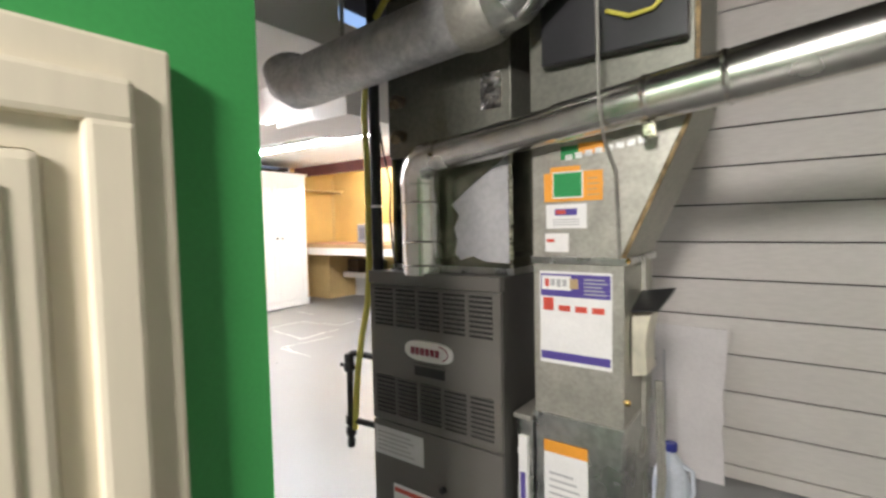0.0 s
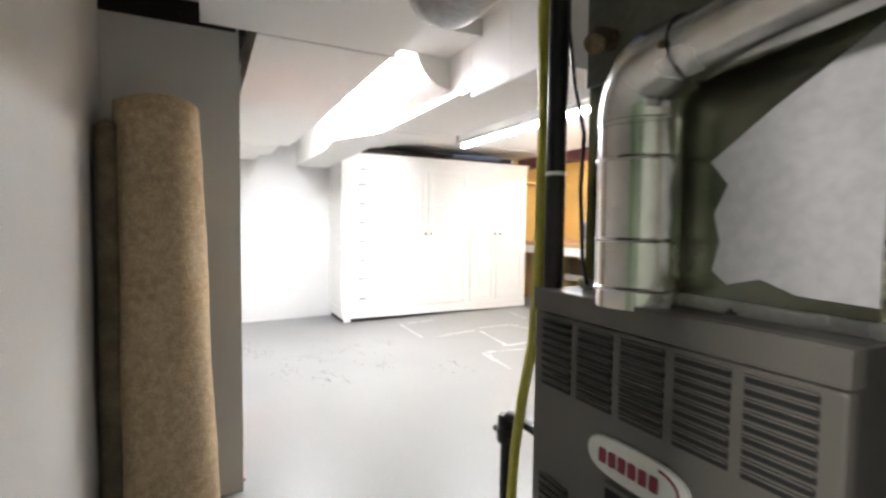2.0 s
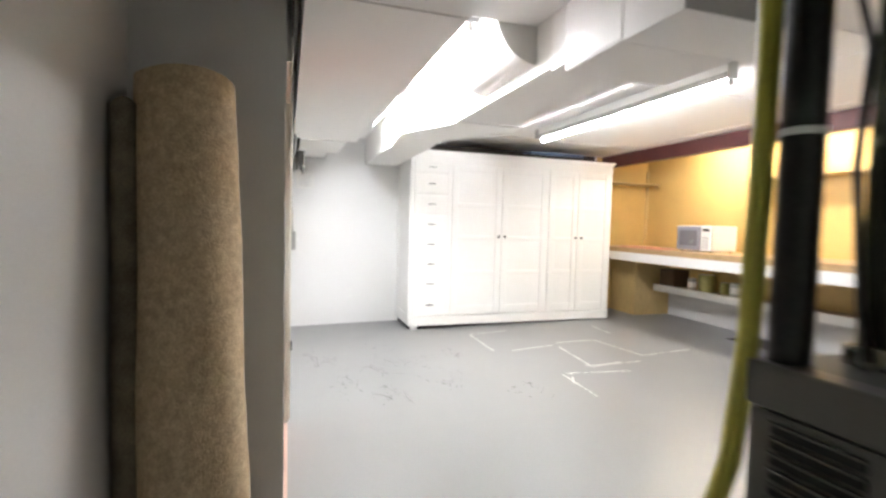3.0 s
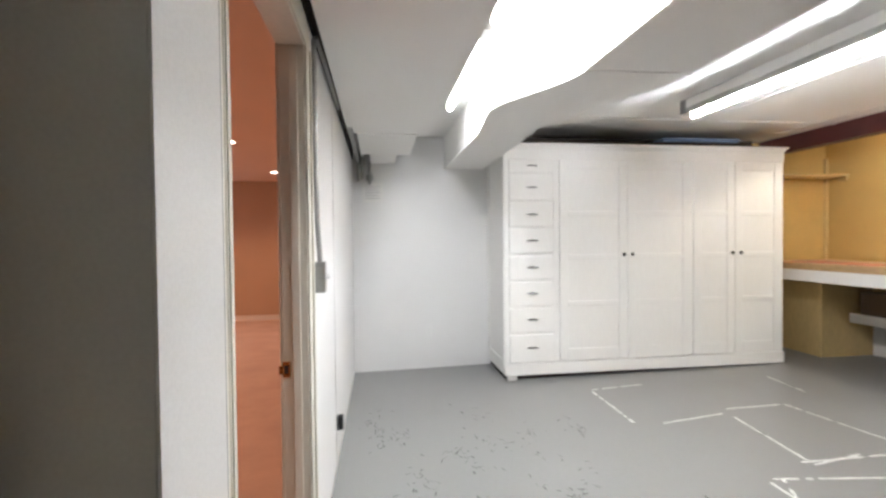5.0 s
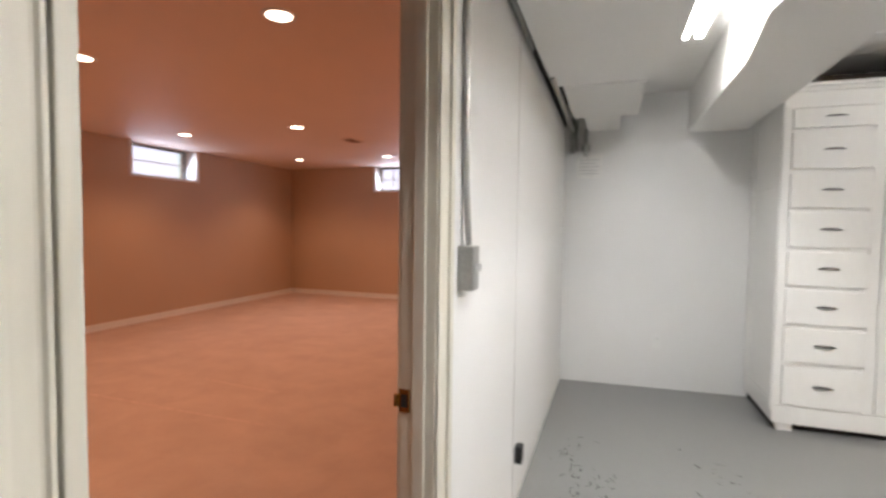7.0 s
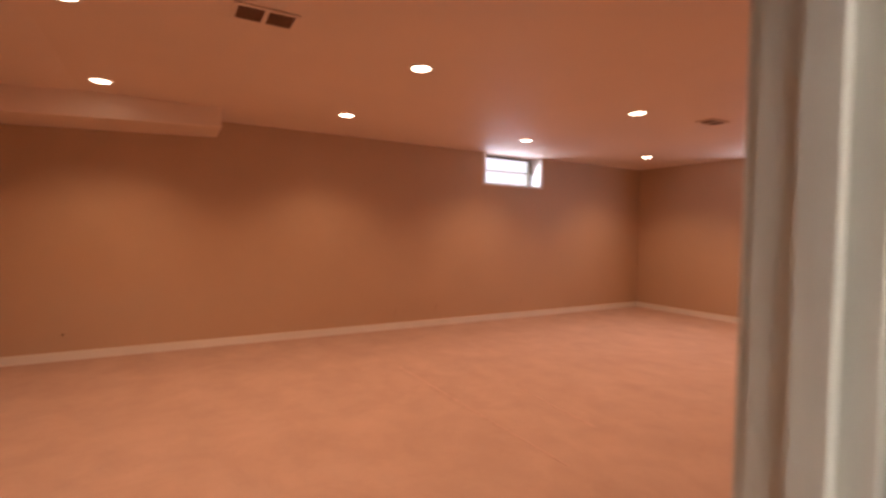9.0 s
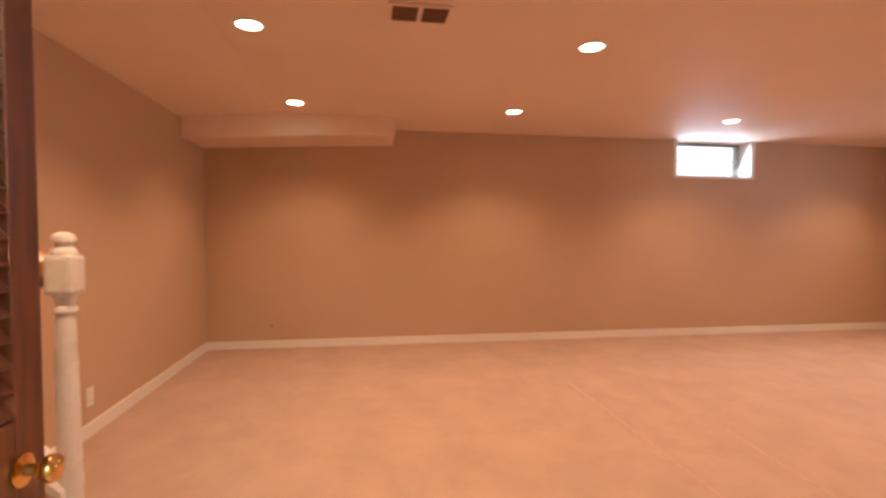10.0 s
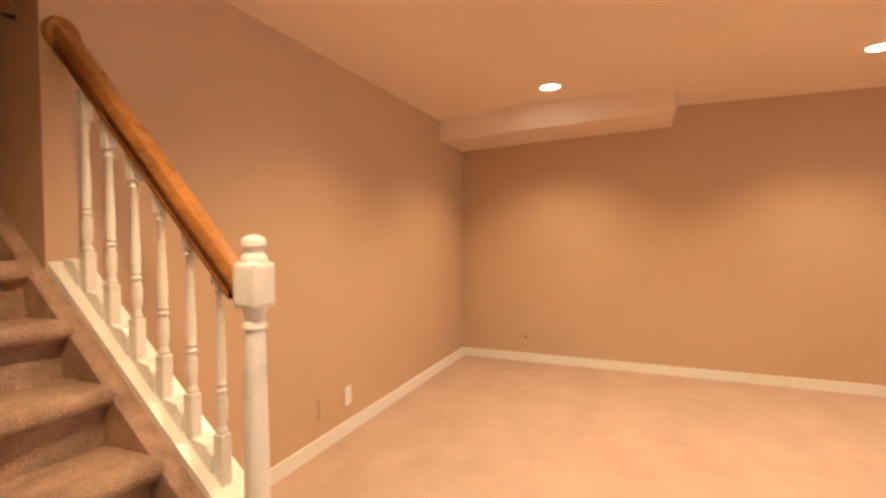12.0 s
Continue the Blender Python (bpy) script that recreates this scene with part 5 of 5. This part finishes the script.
def draft_box():
    t = thing("intake_boot", "bent galvanised sheet metal boot beside the duct", "duct")
    b = bmesh.new()
    prof = [(0.536, 1.075), (0.588, 1.083), (0.580, 1.05), (0.573, 0.99), (0.578, 0.905), (0.536, 0.895)]
    f = [b.verts.new((x, 2.505, z)) for x, z in prof]
    k = [b.verts.new((x, 2.62, z)) for x, z in prof]
    b.faces.new(f)
    b.faces.new(k[::-1])
    for i in range(6):
        b.faces.new((f[i], f[(i + 1) % 6], k[(i + 1) % 6], k[i]))
    part("hood", b, WARM_SHEET, t, "bright bent metal flap")
    b = bmesh.new()
    v = [b.verts.new(p) for p in ((0.534, 2.495, 1.088), (0.612, 2.495, 1.098), (0.632, 2.63, 1.146), (0.534, 2.63, 1.132))]
    w = [b.verts.new((q.co.x, q.co.y, q.co.z + 0.006)) for q in v]
    b.faces.new(v)
    b.faces.new(w[::-1])
    for i in range(4):
        b.faces.new((v[i], v[(i + 1) % 4], w[(i + 1) % 4], w[i]))
    part("mouth", b, DARK_PLASTIC, t, "dark rubber lip")
    part("strap", bx(0.532, 0.545, 2.63, 2.66, 0.70, 1.24), GALV_DULL, t)
    for z in (0.835, 1.245):
        part("screw", lathe(bmesh.new(), [(0.010, 0), (0.010, 0.006), (0.003, 0.009)], 10, Matrix.Translation((0.541, 2.44, z)) @ Matrix.Rotation(radians(90), 4, "X")), BRASS, t, "brass screw head")
    for x in (0.543, 0.556):
        b = bmesh.new()
        tube(b, [(x, 2.80, 0.80), (x + 0.01, 2.80, 0.45), (x - 0.02, 2.78, 0.0)], 0.009, 12)
        part("drain_pipe", b, GALV_DULL, t, "", True)
    return t


draft_box()


def pipework():
    t = thing("vent_pipe", "black vertical pipe with white tape beside the plenum", "pipe")
    b = bmesh.new()
    tube(b, [(-0.385, 2.39, FH + 0.003), (-0.385, 2.39, 2.62)], 0.021, 16)
    part("pipe", b, BLACK, t, "", True)
    part("tape_band", lathe(bmesh.new(), [(0.0215, 0), (0.022, 0.001), (0.022, 0.007), (0.0215, 0.008)], 16, Matrix.Translation((-0.385, 2.39, 1.43))), PLASTIC, t, "white tape band", True)
    g = thing("gas_line", "black iron gas fittings feeding the furnace with a yellow hose", "pipe")
    b = bmesh.new()
    tube(b, [(FX0 + 0.01, 2.42, 0.825), (-0.55, 2.42, 0.828), (-0.578, 2.42, 0.825), (-0.593, 2.42, 0.81), (-0.598, 2.42, 0.79), (-0.602, 2.42, 0.43)], 0.0135, 14)
    part("riser", b, BLACK, g, "", True)
    b = bmesh.new()
    tube(b, [(FX0 + 0.01, 2.42, 0.545), (-0.60, 2.42, 0.535)], 0.0135, 14)
    part("branch", b, BLACK, g, "", True)
    for z, r in ((0.80, 0.021), (0.765, 0.024), (0.535, 0.022), (0.485, 0.022), (0.435, 0.017)):
        part("fitting", lathe(bmesh.new(), [(r - 0.004, -0.02), (r, -0.014), (r, 0.014), (r - 0.004, 0.02)], 14, Matrix.Translation((-0.60, 2.42, z))), BLACK, g, "", True)
    b = bmesh.new()
    tube(b, [(-0.65, 2.42, 0.765), (-0.545, 2.42, 0.765)], 0.009, 10)
    part("valve_handle", b, BLACK, g, "", True)
    b = bmesh.new()
    pts = [(-0.575, 2.42, 0.50), (-0.555, 2.41, 0.60), (-0.53, 2.40, 0.75), (-0.49, 2.39, 0.90), (-0.445, 2.385, 1.05), (-0.43, 2.385, 1.2), (-0.425, 2.385, 1.45), (-0.43, 2.39, 1.60), (-0.44, 2.39, 1.8), (-0.43, 2.40, 1.95), (-0.40, 2.40, 2.12), (-0.30, 2.38, 2.19), (-0.1, 2.36, 2.23), (0.15, 2.34, 2.32), (0.4, 2.32, 2.5), (0.5, 2.31, 2.62)]
    tube(b, pts, 0.0125, 12)
    part("yellow_hose", b, YELLOW_GAS, g, "yellow coated flexible gas hose", True)
    b = bmesh.new()
    tube(b, [(-0.41, 2.42, 2.6), (-0.395, 2.425, 1.75), (-0.375, 2.43, 1.62), (-0.355, 2.44, 1.52), (-0.362, 2.44, 1.40), (-0.35, 2.44, 1.25), (-0.345, 2.45, FH + 0.01)], 0.0045, 8)
    w = thing("cable", "dark cable running down beside the plenum", "cable")
    part("strand", b, BLACK, w, "", True)
    return t


pipework()

# siding wall behind the furnace, board by board
sid = setting("wall_siding", bx(-0.6, 3.2, YSID + 0.012, YSID + 0.14, 0, 2.62), JOINT, "cream painted horizontal board siding")
for i, z in enumerate([-0.0 if k == 0 else 0.077 + 0.1935 * (k - 1) for k in range(14)]):
    part("board", bx(-0.598, 3.198, YSID - 0.006, YSID + 0.011, z + 0.004, (0.074 if i == 0 else z + 0.190), 0.003), SIDING, sid)
t = thing("leaning_board", "white hardboard sheet with a chipped edge leaning on the siding", "board")
b = bmesh.new()
edge = [(0.655, 0.0), (0.650, 0.22), (0.638, 0.26), (0.652, 0.33), (0.640, 0.40), (0.648, 0.52), (0.655, 0.60), (0.655, 0.785), (0.24, 0.785), (0.24, 0.0)]
f = [b.verts.new((x, 3.78 + 0.10 * z, z)) for x, z in edge]
k = [b.verts.new((x, 3.792 + 0.10 * z, z)) for x, z in edge]
b.faces.new(f)
b.faces.new(k[::-1])
for i in range(len(edge)):
    b.faces.new((f[i], f[(i + 1) % len(edge)], k[(i + 1) % len(edge)], k[i]))
part("sheet", b, BOARD, t)
part("batten", bx(0.36, 0.372, 3.80, 3.806, 0.20, 0.66), LABEL_GREY, t)
t = thing("plastic_jug", "translucent white plastic jug with a blue cap", "jug", at=(0.50, 3.28, 0.0))
part("bottle", lathe(bmesh.new(), [(0.072, 0.0), (0.078, 0.01), (0.078, 0.20), (0.070, 0.25), (0.045, 0.30), (0.022, 0.33), (0.020, 0.35)], 24), JUG, t, "", True)
part("cap", lathe(bmesh.new(), [(0.024, 0.345), (0.025, 0.348), (0.025, 0.378), (0.022, 0.382)], 20), BLUE_CAP, t, "dark blue cap", True)
b = bmesh.new()
tube(b, [(0.045, 0, 0.29), (0.085, 0, 0.27), (0.09, 0, 0.18), (0.074, 0, 0.14)], 0.010, 10)
part("handle", b, JUG, t, "", True)

# panelled door leaning on the green wall
t = thing("panelled_door", "cream painted panelled door leaf beside the green wall", "door")
DX = XG + 0.004
b = bmesh.new()
y0, y1, z0, z1 = 0.30, 1.285, 0.0, 1.548
part("leaf", bx(DX, DX + 0.024, y0, y1, z0, z1, 0.005), CREAM, t)
f = bmesh.new()
def ring(i0, i1, h, bev):
    for a0, a1, c0, c1 in ((y0 + i0, y1 - i0, z1 - i1, z1 - i0), (y1 - i1, y1 - i0, z0 + i0, z1 - i1 + 0.004), (y0 + i0, y0 + i1, z0 + i0, z1 - i1 + 0.004), (y0 + i1 - 0.004, y1 - i1 + 0.004, z0 + i0, z0 + i1)):
        box(f, DX + 0.020, DX + h, a0, a1, c0, c1, bev)
ring(0.040, 0.085, 0.038, 0.007)
part("moulding", f, CREAM, t)
part("raised_panel", bx(DX + 0.021, DX + 0.036, y0 + 0.115, y1 - 0.115, z0 + 0.115, z1 - 0.115, 0.010), CREAM, t)
part("panel_field", bx(DX + 0.035, DX + 0.040, y0 + 0.145, y1 - 0.145, z0 + 0.145, z1 - 0.145, 0.004), CREAM, t)

# carpet rolls in the corner
def carpet_roll(x, y, r, h, lean, material, label):
    t = thing("carpet_roll", label, "carpet", at=(x, y, 0.0))
    b = bmesh.new()
    n, k = 36, 26
    rings = []
    for j in range(k + 1):
        z = h * j / k
        ring = []
        for i in range(n):
            a = 2 * math.pi * i / n
            rr = r * (1 + 0.05 * noise.noise((math.cos(a) * 1.3, math.sin(a) * 1.3, z * 1.8)) + 0.018 * noise.noise((math.cos(a) * 5, math.sin(a) * 5, z * 6)))
            rr *= 1.22 - 0.26 * z / h
            ring.append(b.verts.new((rr * math.cos(a) + lean[0] * z, rr * math.sin(a) + lean[1] * z, z + (0.012 * math.sin(a * 2 + 1) if j == k else 0))))
        rings.append(ring)
    for p, q in zip(rings, rings[1:]):
        for i in range(n):
            b.faces.new((p[i], p[(i + 1) % n], q[(i + 1) % n], q[i]))
    b.faces.new(rings[0][::-1])
    top = rings[-1]
    cx, cy = lean[0] * h, lean[1] * h
    inner = [b.verts.new((cx + 0.55 * (v.co.x - cx), cy + 0.55 * (v.co.y - cy), h - 0.012)) for v in top]
    low = [b.verts.new((cx + 0.45 * (v.co.x - cx), cy + 0.45 * (v.co.y - cy), h - 0.10)) for v in top]
    for i in range(n):
        b.faces.new((top[i], top[(i + 1) % n], inner[(i + 1) % n], inner[i]))
    c = bmesh.new()
    a0 = [c.verts.new(v.co) for v in inner]
    a1 = [c.verts.new(v.co) for v in low]
    bmesh.ops.delete(b, geom=low, context="VERTS")
    for i in range(n):
        c.faces.new((a0[i], a0[(i + 1) % n], a1[(i + 1) % n], a1[i]))
    c.faces.new(a1)
    part("roll", b, material, t, "", True)
    part("rolled_core", c, ROLL_OLD, t, "dark hollow of the roll", True)
    return t


carpet_roll(-1.865, 1.562, 0.158, 1.80, (-0.006, -0.012), ROLL, "beige rolled-up carpet standing in the corner")
carpet_roll(-1.80, 1.372, 0.040, 1.69, (0, 0), ROLL_OLD, "thin dark carpet remnant behind the roll")

# ---- things on the door wall ----
t = thing("switch_box", "grey steel switch box with conduit on the white wall", "switch")
part("box_body", bx(-3.445, -3.378, YW + 0.001, YW + 0.045, 1.130, 1.255, 0.004), STEEL_GREY, t)
part("toggle", bx(-3.416, -3.406, YW + 0.045, YW + 0.063, 1.185, 1.205, 0.001), PLASTIC, t)
b = bmesh.new()
tube(b, [(-3.411, YW + 0.022, 1.255), (-3.410, YW + 0.020, 1.30), (-3.406, YW + 0.014, 1.42), (-3.40, YW + 0.012, 1.6), (-3.40, YW + 0.012, 2.1), (-3.405, YW + 0.012, 2.16), (-3.455, YW + 0.015, 2.19), (-3.8, YW + 0.018, 2.19), (-4.5, YW + 0.018, 2.18)], 0.010, 10)
part("conduit", b, STEEL_GREY, t, "", True)
t = outlet("wall_outlet", "small black outlet low on the white wall", pose(-4.325, YW + 0.001, 0.24), DARK_PLASTIC, w=0.056, h=0.076)
part("box_body", bx(-0.029, 0.029, 0.007, 0.036, -0.038, 0.042, 0.006), BLACK, t)
# Thin dark sheet painting the shade in the slot above the wall.
solid("wall_gap_shade", bx(XF, XS, YW + 0.001, YW + 0.012, 2.10 + 0.09, 2.60), DARK, "dark strip painting the shade between the wall and the duct soffit", "gap", kind="structure")
solid("panel_joint", bx(-4.265, -4.262, YW, YW + 0.002, 0, 2.17), GREY_WALL, "thin joint between wall panels", "trim", kind="structure")
t = thing("pipe_fittings", "grey pipes and a valve where they enter the end wall", "pipe")
for i, (y, z) in enumerate(((1.95, 2.30), (1.985, 2.22), (1.945, 2.16))):
    b = bmesh.new()
    tube(b, [(-4.9, y, z), (XF + 0.05, y, z), (XF + 0.03, y, z - 0.03), (XF + 0.03, y, 2.0 - 0.02 * i)], 0.018, 12)
    part("pipe", b, STEEL_GREY, t, "", True)
part("valve", lathe(bmesh.new(), [(0.02, 1.96), (0.035, 1.97), (0.035, 2.02), (0.02, 2.03)], 16, Matrix.Translation((XF + 0.06, 2.06, 0))), STEEL_GREY, t, "", True)
b = bmesh.new()
tube(b, [(XF + 0.06, 2.06, 2.16), (XF + 0.06, 2.06, 1.95), (XF + 0.02, 2.06, 1.94)], 0.015, 12)
part("pipe", b, STEEL_GREY, t, "", True)
t = thing("notice", "pale paper notice on the end wall", "notice")
part("sheet", bx(XF + 0.001, XF + 0.004, 1.98, 2.20, 1.74, 1.95), PAPER, t)
for i in range(5):
    part("printed_line", bx(XF + 0.004, XF + 0.005, 2.01, 2.17 - 0.02 * (i % 2), 1.78 + 0.03 * i, 1.785 + 0.03 * i), LABEL_GREY, t)
outlet("wall_outlet", "white wall outlet low on the end wall", pose(XF + 0.001, 2.67, 0.36, 0, 0, -90), PLASTIC)

# ---- marks on the floor ----
TAPES = [(-5.36, 3.99, -4.63, 3.97), (-5.40, 4.00, -5.46, 4.51), (-4.58, 4.17, -4.67, 4.71), (-4.75, 4.80, -4.76, 5.31), (-4.59, 4.74, -3.90, 4.66), (-4.76, 5.31, -4.04, 5.42), (-4.06, 5.44, -4.13, 6.10),
         (-5.42, 5.76, -4.98, 5.72), (-3.88, 4.60, -3.88, 5.24), (-3.70, 4.24, -3.15, 4.20), (-3.73, 4.28, -3.64, 4.92), (-3.72, 4.33, -3.46, 4.20), (-3.84, 4.65, -3.91, 5.03)]
rnd = random.Random(5)
for n, (xa, ya, xb, yb) in enumerate(TAPES):
    b = bmesh.new()
    L = math.hypot(xb - xa, yb - ya)
    ux, uy = (xb - xa) / L, (yb - ya) / L
    k = max(6, int(L / 0.035))
    lo, hi = [], []
    for i in range(k + 1):
        u = L * i / k
        x, y = xa + ux * u, ya + uy * u
        wl, wr = [0.011 * (0.55 + 0.6 * rnd.random()) for _ in range(2)]
        z = floor_z(x, y) + 0.0012 + 0.0004 * n
        lo.append(b.verts.new((x - uy * wl, y + ux * wl, z)))
        hi.append(b.verts.new((x + uy * wr, y - ux * wr, z)))
    for i in range(k):
        if rnd.random() > 0.08:
            b.faces.new((lo[i], lo[i + 1], hi[i + 1], hi[i]))
    tp = solid("floor_tape", b, TAPE, "worn white tape residue line on the grey floor", "tape", group="tape lines on the workshop floor")
SCUFFS = [(-4.89, 2.10), (-4.63, 2.26), (-4.62, 2.15), (-4.33, 2.57), (-4.26, 2.67), (-4.03, 2.39), (-3.87, 2.31), (-3.70, 2.48), (-3.67, 2.63), (-3.57, 2.73), (-4.50, 2.84), (-4.46, 3.04), (-3.84, 3.06), (-3.74, 3.21), (-4.13, 3.26),
          (-3.42, 3.63), (-3.54, 3.83), (-4.50, 2.68), (-5.04, 2.08), (-4.73, 2.27), (-4.58, 3.19), (-4.63, 3.52), (-5.02, 2.86)]
b = bmesh.new()


def mark(x, y, a, length, width, bend):
    """One thin scratch of flaked paint, tapered at both ends."""
    k, rows = 6, []
    for i in range(k + 1):
        u = i / k
        aa = a + bend * (u - 0.5)
        x, y = x + length / k * math.cos(aa), y + length / k * math.sin(aa)
        ww = width * (0.3 + math.sin(math.pi * u)) * rnd.uniform(0.5, 1.3)
        z = floor_z(x, y) + 0.0022
        rows.append((b.verts.new((x - ww * math.sin(aa), y + ww * math.cos(aa), z)), b.verts.new((x + ww * math.sin(aa), y - ww * math.cos(aa), z))))
    for (p, q), (r, t2) in zip(rows, rows[1:]):
        b.faces.new((p, r, t2, q))


for cx, cy in SCUFFS:
    lean = rnd.uniform(-0.6, 1.0)
    for k in range(rnd.randint(7, 15)):
        u, v = rnd.gauss(0, 0.11), rnd.gauss(0, 0.035)
        mark(cx + u * math.cos(lean) - v * math.sin(lean), cy + u * math.sin(lean) + v * math.cos(lean), lean + rnd.gauss(0, 0.7), rnd.uniform(0.010, 0.055), rnd.uniform(0.0013, 0.0045), rnd.uniform(-1.2, 1.2))
    if rnd.random() < 0.45:
        mark(cx, cy, lean, rnd.uniform(0.10, 0.20), 0.0022, rnd.uniform(-2.4, 2.4))
solid("floor_scuffs", b, SCUFF, "dark scuff marks scattered on the grey floor", "scuffs", kind="stuff")
